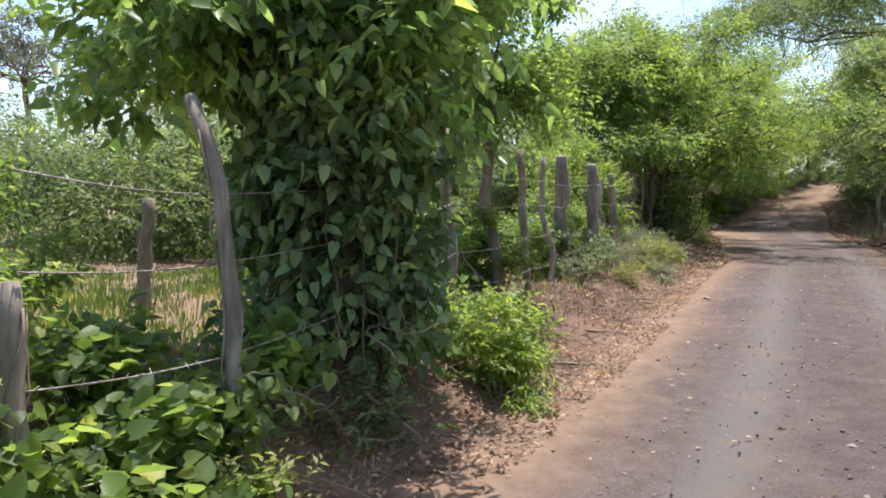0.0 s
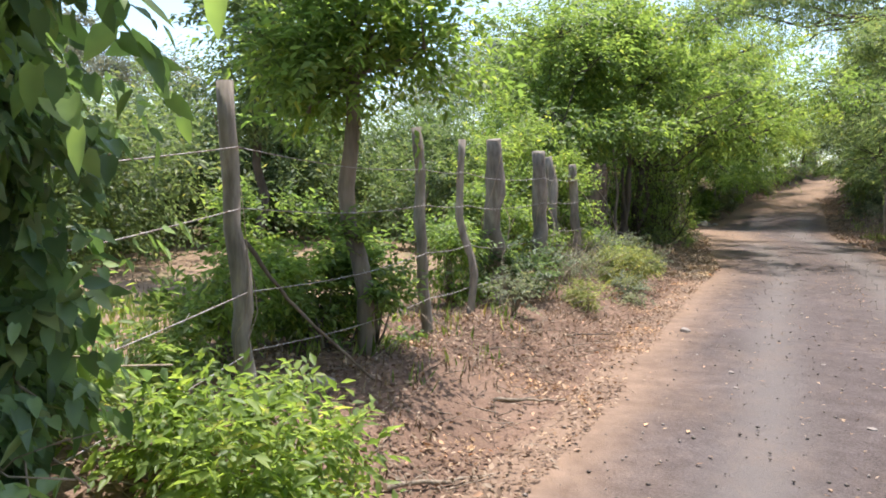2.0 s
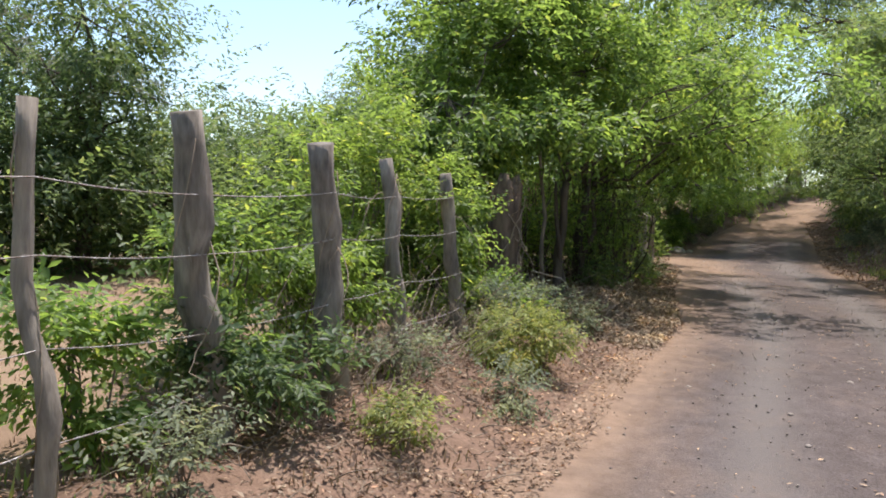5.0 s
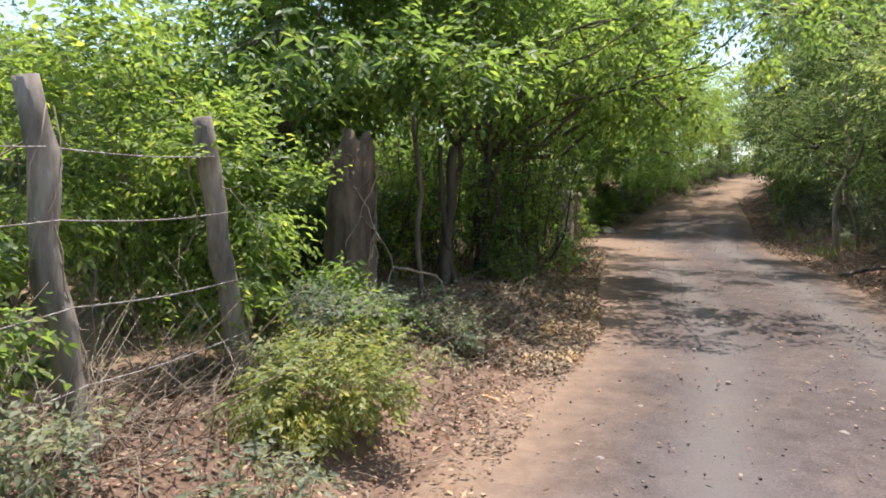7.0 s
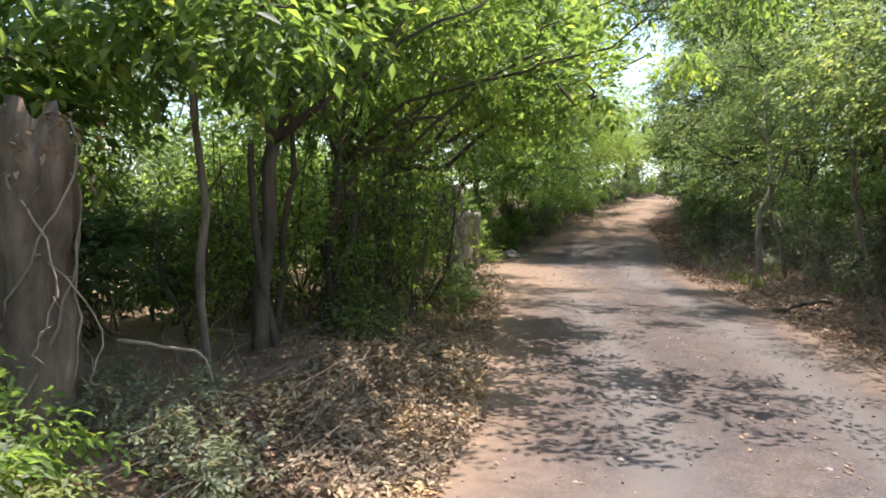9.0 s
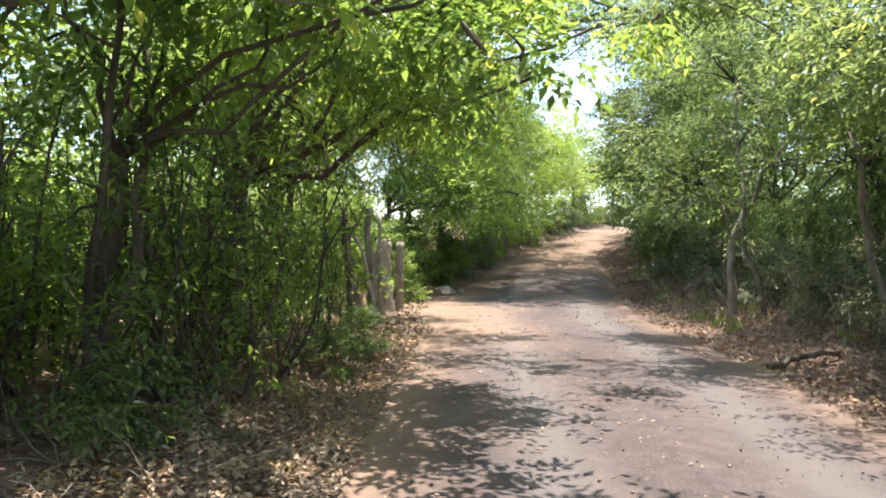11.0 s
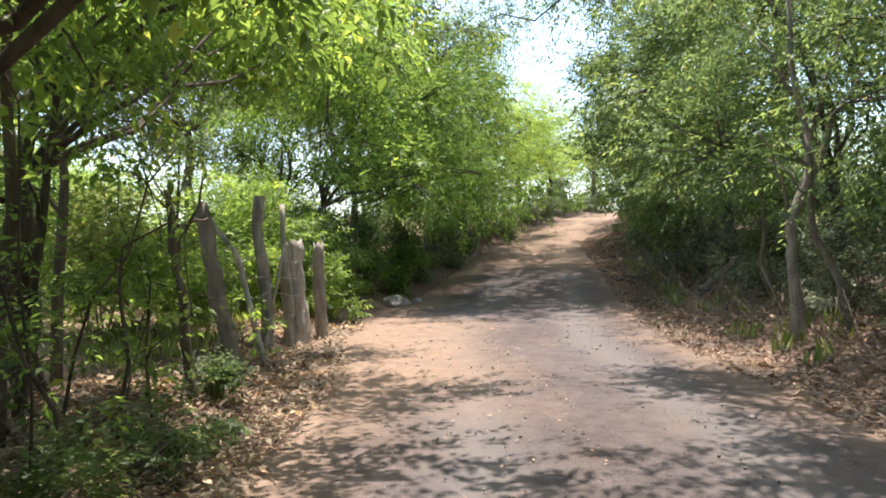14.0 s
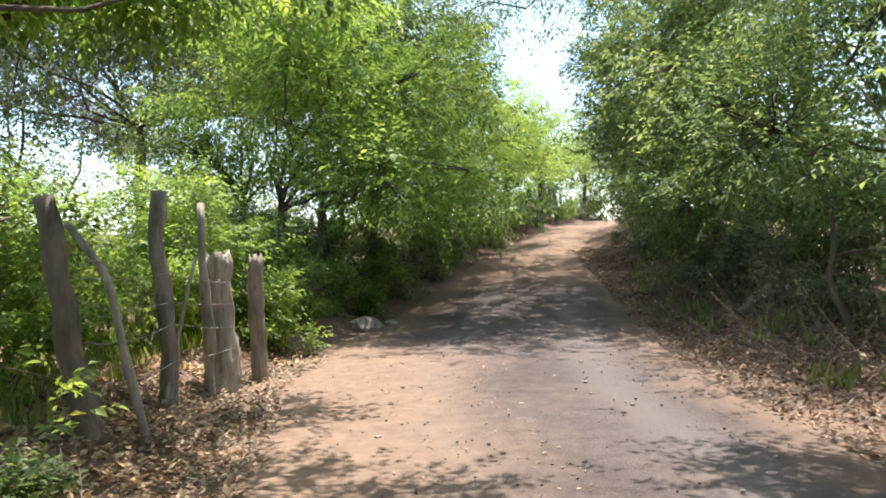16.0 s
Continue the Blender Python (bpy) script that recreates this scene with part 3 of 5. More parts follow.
# vine-covered tree
def vine_tree():
    x, y = -1.78, 3.3
    z = gz(x, y)
    root = thing("vine_covered_tree", x, y, z, "tree trunk smothered in dark broad-leaved creeper", "tree")
    part("trunk", limb_mesh("trunk", (0, 0, -0.1), (0.05, 0, 3.1), 0.2, 0.12, BARK_DARK, 9, 0.01, 10), root)
    col = [(0.05 * math.sin(i * 2.3), 0.05 * math.cos(i * 1.9), 0.5 + i * 0.3, 0.5 + 0.08 * (i % 2), 0.52, 0.34) for i in range(6)] + [(0.05, 0.05, 0.25, 0.4, 0.42, 0.3)]
    top = [(0.35, -0.35, 2.3, 0.45, 0.4, 0.35), (-0.1, -0.5, 2.2, 0.4, 0.35, 0.3), (-0.35, -0.25, 2.5, 0.6, 0.6, 0.5), (0.35, 0.2, 2.7, 0.65, 0.6, 0.55), (-0.2, 0.3, 3.2, 0.85, 0.8, 0.6),
           (-0.6, -0.7, 2.05, 0.45, 0.4, 0.32), (0.1, -0.1, 3.6, 0.7, 0.7, 0.5), (-0.5, -0.95, 2.5, 0.5, 0.45, 0.35), (-0.3, -1.15, 2.15, 0.35, 0.32, 0.28), (-0.9, -0.4, 2.9, 0.6, 0.6, 0.4),
           (0.72, -0.05, 2.0, 0.3, 0.35, 0.35), (0.7, 0.15, 2.6, 0.4, 0.4, 0.4), (-0.95, -0.35, 2.05, 0.4, 0.4, 0.32), (-0.75, -0.9, 1.75, 0.28, 0.28, 0.2)]
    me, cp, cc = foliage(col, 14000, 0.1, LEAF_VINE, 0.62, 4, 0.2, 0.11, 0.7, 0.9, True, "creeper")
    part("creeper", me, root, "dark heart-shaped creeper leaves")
    me, cp, cc = foliage(top, 14500, 0.11, LEAF_VINE_LIT, 0.55, 5, 0.3, 0.15, 0.45, 0.6, True, "crown")
    part("crown", me, root, "leafy top, leaf colour brightened as if sunlit")
    i = rng.integers(0, len(cp), 90)
    part("branchwork", twig_mesh(cc[i], cp[i], 0.012, BARK_DARK), root, kind="stuff")
    hang = [tube_arrays(bend_line((math.cos(a) * 0.5, math.sin(a) * 0.5, 2.2), (math.cos(a) * 0.45, math.sin(a) * 0.45, 0.05), 9, 0.03), np.full(9, 0.006), 4) for a in np.linspace(0, 6.2, 17)]
    part("vine_growth", mesh_of("vines", *join(hang), BARK), root, "thin hanging woody vines", "stuff")
    dead = []
    for k in range(90):
        a, q, hh = rng.uniform(0, 6.28), rng.uniform(0.3, 0.62), rng.uniform(0.05, 0.6)
        p = np.array([math.cos(a) * q, math.sin(a) * q, hh])
        dead.append(tube_arrays(bend_line(p, p + np.array([math.cos(a), math.sin(a), 0]) * rng.uniform(0.05, 0.25) + rng.normal(0, 0.14, 3) + np.array([0, 0, 0.12 - hh * 0.5]), 4, 0.12), np.full(4, rng.uniform(0.002, 0.005)), 4))
    part("dry_growth", mesh_of("dry_growth", *join(dead), STICK), root, "dry twigs tangled round the foot", "stuff")


vine_tree()

# slender young tree in the fence line
tree(-2.25, 6.78, [(-2.25, 6.78, 2.5, 0.42, 0.4, 0.3), (-1.85, 6.95, 2.55, 0.32, 0.3, 0.28), (-2.2, 6.8, 3.1, 0.58, 0.55, 0.45), (-2.25, 6.75, 3.8, 0.58, 0.55, 0.55), (-2.2, 6.8, 4.5, 0.42, 0.42, 0.5), (-2.65, 6.6, 2.6, 0.35, 0.35, 0.28), (-2.55, 6.5, 2.1, 0.2, 0.2, 0.18)],
     11000, 0.09, LEAF_FRESH, 0.062, 2.0, "slender young tree with light green upright crown", BARK, 0.42, 0.13)
tree(-5.6, 9.2, [(-5.6, 9.2, 2.7, 0.5, 0.5, 0.4), (-5.5, 9.2, 3.4, 0.65, 0.6, 0.5), (-5.7, 9.3, 4.0, 0.5, 0.5, 0.45)], 7000, 0.1, LEAF_DARK, 0.06, 2.0, "slim dark tree standing in the field", BARK_DARK, 0.42, 0.16, twigs=40)

# large canopy trees over the fence
CANOPY = [
    (-4.6, 16.2, [(-4.4, 16.0, 3.1, 1.3, 1.2, 0.8), (-4.2, 16.8, 3.9, 1.1, 1.1, 0.9), (-4.8, 17.0, 4.7, 1.4, 1.3, 0.9), (-3.3, 16.9, 2.75, 0.6, 0.6, 0.3), (-5.8, 18.2, 4.2, 1.3, 1.2, 0.9), (-4.5, 17.6, 2.95, 0.8, 0.7, 0.42), (-4.9, 19.0, 3.2, 0.9, 0.9, 0.5)], 20000, 0.115, 0.08),
    (-3.62, 18.43, [(-2.8, 19.0, 3.1, 1.1, 1.0, 0.65), (-3.4, 18.8, 3.9, 1.5, 1.4, 0.9), (-4.6, 18.6, 4.7, 1.5, 1.4, 1.0), (-3.2, 19.4, 5.0, 1.4, 1.3, 0.9), (-2.2, 19.3, 3.6, 1.0, 1.1, 0.65), (-1.2, 18.9, 3.6, 0.6, 0.6, 0.3)], 15500, 0.115, 0.07),
    (-3.9, 20.4, [(-2.3, 20.6, 3.3, 1.3, 1.2, 0.65), (-3.6, 21.0, 4.6, 1.6, 1.5, 1.0), (-4.8, 20.4, 5.6, 1.6, 1.5, 1.0), (-1.7, 21.4, 3.3, 0.9, 1.0, 0.5), (-0.7, 20.6, 3.7, 0.9, 0.8, 0.32), (0.1, 20.9, 4.0, 0.6, 0.6, 0.28), (-4.0, 20.8, 2.9, 1.0, 1.0, 0.5)], 15500, 0.115, 0.08),
    (-4.3, 22.8, [(-3.4, 23.0, 3.6, 1.5, 1.4, 0.8), (-2.1, 23.2, 3.4, 1.2, 1.2, 0.65), (-4.6, 23.2, 5.0, 1.7, 1.6, 1.0), (-3.0, 23.8, 5.0, 1.4, 1.4, 0.9), (-1.3, 23.6, 3.2, 0.7, 0.8, 0.4), (-0.6, 24.0, 3.8, 0.7, 0.6, 0.3), (-5.2, 22.0, 3.2, 1.0, 1.0, 0.7), (-3.9, 24.0, 2.9, 0.9, 0.9, 0.45)], 15500, 0.115, 0.15),
    # blobs over the track at z 5.2-5.7: unseen overhang added to shadow the road
    (-5.3, 25.6, [(-4.8, 25.6, 3.7, 1.4, 1.3, 0.7), (-3.6, 25.4, 4.1, 1.2, 1.2, 0.6), (-5.6, 26.0, 5.0, 1.5, 1.4, 0.8), (-6.4, 25.0, 3.4, 1.2, 1.2, 0.9), (-1.7, 26.3, 5.6, 1.1, 0.7, 0.35), (-3.2, 26.4, 5.2, 1.2, 0.8, 0.4), (-2.7, 28.9, 5.7, 0.9, 0.6, 0.35),
                   (-4.7, 28.7, 4.0, 1.0, 0.9, 0.4), (-4.2, 30.2, 4.6, 1.1, 0.9, 0.4), (-6.8, 28.4, 4.3, 1.1, 1.0, 0.45)], 17000, 0.115, 0.09),
]
for x, y, bl, cnt, lf, r in CANOPY:
    tree(x, y, bl, cnt, lf, LEAF, r, 1.75, "spreading roadside tree arching over the track", BARK_DARK, 0.46, 0.2, group="arching hedge trees", trunks=2)

tree(-6.7, 27.2, [(-6.2, 27.8, 3.8, 1.1, 1.0, 0.45), (-5.2, 28.8, 4.3, 1.2, 1.0, 0.45), (-7.4, 29.2, 4.5, 1.4, 1.2, 0.6), (-4.4, 30.6, 5.0, 1.2, 1.0, 0.45), (-6.4, 31.2, 5.2, 1.4, 1.2, 0.6), (-8.4, 27.6, 4.2, 1.2, 1.2, 0.7)],
     25000, 0.115, LEAF_FRESH, 0.11, 2.2, "leaning tree spreading thin leafy branches over the fence", BARK_DARK, 0.42, 0.22, group="arching hedge trees")

# thin bare stems under the canopy
for x, y, tx, ty, tz, r in ((-3.47, 17.47, -3.65, 17.5, 2.9, 0.045), (-4.0, 19.4, -3.8, 19.3, 3.0, 0.05), (-3.75, 20.0, -3.6, 20.2, 3.2, 0.045), (-4.1, 21.2, -4.0, 21.0, 3.0, 0.06),
                            (-3.9, 21.9, -3.6, 22.2, 3.2, 0.045), (-4.5, 24.4, -4.4, 24.6, 3.4, 0.06), (-4.9, 25.0, -4.6, 25.3, 3.2, 0.05), (-5.6, 26.3, -5.4, 26.4, 3.4, 0.07), (-4.17, 26.2, -4.35, 26.2, 2.0, 0.065)):
    z = gz(x, y)
    ob = thing("young_tree", x, y, z, "thin dark forking stem in the shaded hedge", "tree", "hedge stems")
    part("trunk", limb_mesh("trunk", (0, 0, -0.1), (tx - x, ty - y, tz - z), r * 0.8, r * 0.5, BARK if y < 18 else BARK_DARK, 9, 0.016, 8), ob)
    for k in range(3):
        u = 0.5 + 0.17 * k
        p = np.array([(tx - x) * u, (ty - y) * u, (tz - z) * u])
        part("limb", limb_mesh("limb", p, p + rng.normal(0, 0.28, 3) + np.array([0, 0, 0.4]), r * 0.35, r * 0.12, BARK_DARK, 6, 0.07, 5), ob)

def thicket(x, y, rx, ry, h, stems, count, leaf, mat, label):
    """Upright tangle of thin stems with sparse leaves."""
    z = gz(x, y)
    root = thing("thicket", x, y, z, label, "shrub", "shaded thickets")
    px, py = rng.uniform(-rx, rx, stems), rng.uniform(-ry, ry, stems)
    arr = []
    tops = []
    for a, c in zip(px, py):
        top = np.array([a + rng.normal(0, 0.42), c + rng.normal(0, 0.42), h * rng.uniform(0.5, 1.15)])
        line = bend_line((a, c, -0.03), top, 6, 0.085)
        r = rng.uniform(0.006, 0.02)
        arr.append(tube_arrays(line, np.linspace(r, r * 0.4, 6), 5))
        tops += [line[k] for k in (2, 3, 4, 5)]
        for _ in range(4):
            k = rng.integers(1, 5)
            e = line[k] + rng.normal(0, 0.3, 3) + np.array([0, 0, 0.1])
            arr.append(tube_arrays(bend_line(line[k], e, 3, 0.08), [r * 0.4, r * 0.3, r * 0.15], 4))
            tops.append(e)
    part("branchwork", mesh_of("branchwork", *join(arr), BARK_DARK), root, kind="stuff")
    tops = np.array(tops)
    n = count // 6
    c = tops[rng.integers(0, len(tops), n)] + rng.normal(0, 0.12, (n, 3))
    v, f = sprays(c, rng.normal(0, 1, (n, 3)), leaf * 3 * rng.uniform(0.6, 1.3, n), 6, leaf, 0.45)
    part("foliage", mesh_of("foliage", v, f, mat), root)


for x, y, rx, ry, h, st, cnt in ((-3.5, 20.4, 0.4, 0.7, 1.9, 16, 1800), (-3.6, 21.7, 0.45, 0.7, 2.3, 22, 2600), (-3.8, 23.0, 0.4, 0.7, 2.4, 22, 2800), (-4.1, 24.3, 0.45, 0.7, 2.2, 18, 2200), (-5.0, 25.2, 0.4, 0.5, 2.2, 12, 1500), (-4.7, 19.2, 0.6, 0.8, 2.0, 14, 1800), (-4.9, 21.4, 0.6, 0.9, 2.3, 16, 2600), (-4.9, 23.2, 0.6, 0.9, 2.4, 18, 2800), (-4.35, 25.4, 0.3, 0.6, 2.1, 16, 2400), (-4.3, 19.9, 0.5, 0.6, 2.1, 16, 2200), (-4.4, 22.2, 0.4, 0.7, 2.4, 18, 2600)):
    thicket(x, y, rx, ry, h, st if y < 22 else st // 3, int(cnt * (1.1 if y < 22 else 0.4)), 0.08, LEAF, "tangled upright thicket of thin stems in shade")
# low growth, its leaf darkened to stand for shade, and the leafy wall behind the stems
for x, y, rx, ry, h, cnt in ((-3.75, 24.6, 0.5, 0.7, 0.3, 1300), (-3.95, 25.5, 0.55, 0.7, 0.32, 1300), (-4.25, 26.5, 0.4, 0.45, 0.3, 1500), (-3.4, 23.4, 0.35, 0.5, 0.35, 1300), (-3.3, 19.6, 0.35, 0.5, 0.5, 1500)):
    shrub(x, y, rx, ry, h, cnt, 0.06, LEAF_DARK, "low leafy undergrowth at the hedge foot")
# past y 21 the wall gets the brighter leaf, to look sunlit from the field
for x, y, rx, ry, h, cnt in ((-4.7, 16.9, 0.5, 0.7, 1.0, 2600), (-5.2, 18.3, 0.6, 0.8, 1.3, 3200), (-5.0, 15.5, 0.6, 0.6, 1.2, 3000), (-5.5, 20.3, 0.6, 0.9, 1.3, 3000), (-6.3, 14.6, 1.0, 1.1, 2.3, 6000), (-6.4, 17.0, 1.0, 1.3, 2.4, 6500), (-6.5, 19.6, 1.0, 1.3, 2.5, 6500), (-6.6, 22.2, 1.0, 1.3, 2.4, 6500), (-7.4, 24.8, 1.1, 1.3, 2.3, 6000), (-8.6, 27.6, 1.3, 1.4, 2.3, 6000)):
    shrub(x, y, rx, ry, h, cnt, 0.1, LEAF_FRESH if y > 21 else (LEAF if int(y) % 2 else LEAF_DARK), "leafy bush behind the hedge stems")

# shrubs and weeds along the fence
shrub(-0.95, 1.72, 0.3, 0.32, 0.26, 1100, 0.05, LEAF_YELLOW, "small-leaved weeds at the foot of the post")
shrub(-0.85, 0.5, 0.4, 0.4, 0.42, 420, 0.1, LEAF_FRESH, "broad pale-leaved creeping plant on the bank", 0.9, None, True, 12, 3)
shrub(-1.25, 2.75, 0.3, 0.35, 0.3, 900, 0.06, LEAF_DARK, "low dark weeds under the creeper")
shrub(-1.3, 4.6, 0.4, 0.55, 0.6, 4600, 0.07, LEAF_FRESH, "low bright green ferny bush", 0.4)
shrub(-1.0, 4.15, 0.3, 0.4, 0.35, 1800, 0.06, LEAF_FRESH, "low bright green ferny bush", 0.4)
for x, y, rx, ry, h, cnt in ((-0.75, 0.7, 0.45, 0.5, 0.55, 900), (-1.05, 1.3, 0.4, 0.45, 0.45, 900), (-1.4, 0.4, 0.5, 0.5, 0.55, 1200), (-1.7, 1.5, 0.5, 0.5, 0.32, 900), (-1.9, 2.5, 0.4, 0.4, 0.28, 700)):
    shrub(x, y, rx, ry, h, int(cnt * 1.5), 0.085, LEAF_YELLOW if rng.random() < 0.4 else LEAF, "leafy broad-leaved weed patch on the bank", 0.85, None, True, 10, 4)
for x, y, rx, ry, h, cnt, mt in ((-3.5, 1.9, 0.5, 0.5, 1.35, 3300, LEAF_FRESH), (-4.6, 1.9, 0.7, 0.7, 1.6, 4500, LEAF_YELLOW), (-2.4, 0.9, 0.5, 0.5, 1.1, 2600, LEAF_FRESH), (-2.45, 4.4, 0.35, 0.35, 0.4, 1200, LEAF),
                                 (-2.7, 5.1, 0.35, 0.4, 0.5, 1500, LEAF), (-2.75, 6.0, 0.4, 0.4, 1.0, 2600, LEAF_FRESH), (-3.3, 6.9, 0.45, 0.45, 1.1, 2600, LEAF), (-2.5, 6.65, 0.4, 0.4, 0.95, 3200, LEAF), (-2.35, 7.05, 0.26, 0.28, 0.75, 1700, LEAF), (-2.9, 7.2, 0.4, 0.4, 0.9, 2400, LEAF),
                                 (-3.75, 8.9, 0.3, 0.3, 0.75, 1500, LEAF_FRESH), (-3.0, 9.4, 0.35, 0.35, 0.9, 2200, LEAF_FRESH), (-3.25, 10.5, 0.5, 0.6, 1.5, 4200, LEAF), (-2.5, 10.3, 0.4, 0.4, 0.7, 2200, LEAF_DARK),
                                 (-3.3, 11.6, 0.6, 0.8, 1.7, 4800, LEAF), (-2.45, 11.75, 0.3, 0.35, 0.4, 1000, LEAF_GREY), (-2.25, 13.5, 0.5, 0.6, 0.45, 4200, LEAF_YELLOW), (-2.75, 14.4, 0.45, 0.45, 0.5, 2000, LEAF_GREY), (-1.95, 10.9, 0.25, 0.3, 0.3, 800, LEAF_YELLOW),
                                 (-2.95, 15.1, 0.4, 0.45, 0.5, 2000, LEAF_FRESH), (-2.45, 15.5, 0.35, 0.45, 0.28, 1500, LEAF_GREY), (-3.05, 16.3, 0.35, 0.4, 0.3, 1200, LEAF_GREY), (-2.6, 14.9, 0.35, 0.4, 0.25, 1300, LEAF_YELLOW), (-3.5, 14.3, 0.7, 0.8, 1.9, 5500, LEAF), (-4.2, 12.9, 0.9, 1.0, 2.3, 7000, LEAF), (-4.6, 14.4, 0.9, 1.0, 2.6, 7000, LEAF), (-2.2, 9.3, 0.25, 0.3, 0.35, 900, LEAF_GREY), (-1.9, 12.3, 0.3, 0.35, 0.35, 1000, LEAF_GREY)):
    shrub(x, y, rx, ry, h, int(cnt * 1.6) if mt is LEAF_YELLOW else cnt, 0.045 if mt is LEAF_YELLOW or mt is LEAF_GREY else 0.07, mt, {"leaf_fresh": "bright green leafy roadside shrub", "leaf_yellowish": "sunlit yellow-green low bush", "leaf_hedge": "mid-green leafy hedge shrub", "leaf_dark": "dark green shaded shrub", "leaf_dusty": "dusty grey-green weed clump"}[mt.name])

# behind the far fence posts
for x, y, rx, ry, h, cnt, mt in ((-7.6, 33.5, 1.6, 1.6, 2.5, 18000, LEAF_FRESH), (-9.8, 32.0, 1.9, 1.8, 2.8, 18000, LEAF_FRESH), (-10.6, 35.5, 2.0, 1.8, 2.8, 14000, LEAF_FRESH), (-12.5, 33.0, 2.0, 1.8, 2.9, 12000, LEAF_FRESH), (-10.5, 40.5, 1.8, 1.8, 2.4, 9000, LEAF_DARK), (-6.6, 31.5, 0.9, 0.9, 1.5, 4500, LEAF_FRESH), (-6.3, 28.6, 0.9, 1.0, 1.7, 5000, LEAF_FRESH), (-7.5, 29.5, 1.2, 1.2, 2.2, 6000, LEAF_YELLOW),
                                 (-6.0, 33.8, 0.8, 0.9, 1.1, 4500, LEAF), (-6.3, 35.4, 1.0, 1.0, 1.4, 5500, LEAF), (-5.8, 37.2, 0.6, 0.9, 1.1, 4000, LEAF), (-5.6, 38.9, 0.6, 0.9, 1.0, 3500, LEAF), (-7.6, 36.6, 1.2, 1.4, 1.9, 7000, LEAF_DARK), (-8.9, 39.0, 1.3, 1.4, 1.9, 7000, LEAF_DARK), (-5.35, 33.2, 0.35, 0.4, 0.5, 1200, LEAF_FRESH)):
    shrub(x, y, rx, ry, h, cnt, 0.085, mt, {"leaf_fresh": "sunlit bright green bush behind the fence", "leaf_yellowish": "yellow-green bush behind the fence", "leaf_hedge": "mid-green low roadside bush", "leaf_dark": "dark green low roadside bush"}[mt.name])


def blob_tree(x, y, h, w, count, leaf, mat, label, toward=0.0, r=0.1, fork=1.5, low=1.3, clump=0.25, group="", twigs=60, bark=BARK_DARK):
    """A rounded tree of height h and crown width w, leaning by toward along x."""
    z = gz(x, y)
    bl = []
    nb = 7
    for i in range(nb):
        t = i / (nb - 1)
        a = i * 2.4 + x
        rad = w * 0.5 * (0.55 if i < nb - 1 else 0.1)
        zz = z + low + (h - low) * (0.15 + 0.68 * t)
        s = w * (0.36 - 0.1 * t)
        bl.append((x + toward * (0.4 + 0.6 * (1 - t)) + math.cos(a) * rad, y + math.sin(a) * rad, zz, s, s, (h - low) * 0.2))
    return tree(x, y, bl, count, leaf, mat, r, fork, label, bark, 0.42, clump, group=group, twigs=twigs)


# hedge trees past the bend, on the field side
for x, y, h, w, cnt, mt, tw in ((-7.2, 37.6, 7.5, 5.0, 30000, LEAF_FRESH, 1.7), (-7.4, 41.0, 7.5, 5.0, 28000, LEAF_FRESH, 1.6), (-7.0, 44.0, 7.5, 4.6, 26000, LEAF_FRESH, 1.0), (-6.6, 48.5, 8.0, 4.8, 24000, LEAF_FRESH, 1.0), (-5.6, 53.0, 7.5, 4.4, 20000, LEAF_FRESH, 1.0), (-4.4, 58.0, 7.0, 4.4, 18000, LEAF_FRESH, 0.6), (-3.0, 63.5, 6.5, 4.2, 15000, LEAF_FRESH, 0.4), (-10.5, 43.0, 8.5, 6.0, 22000, LEAF_FRESH, 0.0), (-0.6, 70.0, 7.0, 4.6, 13000, LEAF_FRESH, 0.2)):
    blob_tree(x, y, h, w, cnt, 0.12, mt, "leafy hedge tree beside the climbing track", tw, 0.13, 2.0, 1.5, 0.3, "far hedge trees")
for i, y in enumerate(np.arange(40.5, 72, 1.9)):
    x = float(edge_l(y)) - 0.9 - 0.2 * math.sin(i * 2.1)
    shrub(x, float(y), 0.7, 1.1, 1.2 + 0.4 * math.sin(i * 1.7), 2600, 0.11, LEAF if i % 2 else LEAF_GREY, "low leafy bush along the far fence")
    fence_post(x + 0.35, float(y) + 0.7, x + 0.3 + 0.1 * math.sin(i), float(y) + 0.7, gz(x, y) + 1.35 + 0.15 * math.sin(i * 3.3), 0.045)
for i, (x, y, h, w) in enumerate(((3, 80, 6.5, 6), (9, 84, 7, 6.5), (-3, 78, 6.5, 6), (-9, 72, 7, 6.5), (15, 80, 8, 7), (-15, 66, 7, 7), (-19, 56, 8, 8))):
    blob_tree(x, y, h, w, 9000, 0.2, LEAF_HAZE if i % 2 else LEAF, "tree closing the view at the bend", 0.0, 0.15, 1.2, 0.2, 0.45, "trees at the bend", 20)
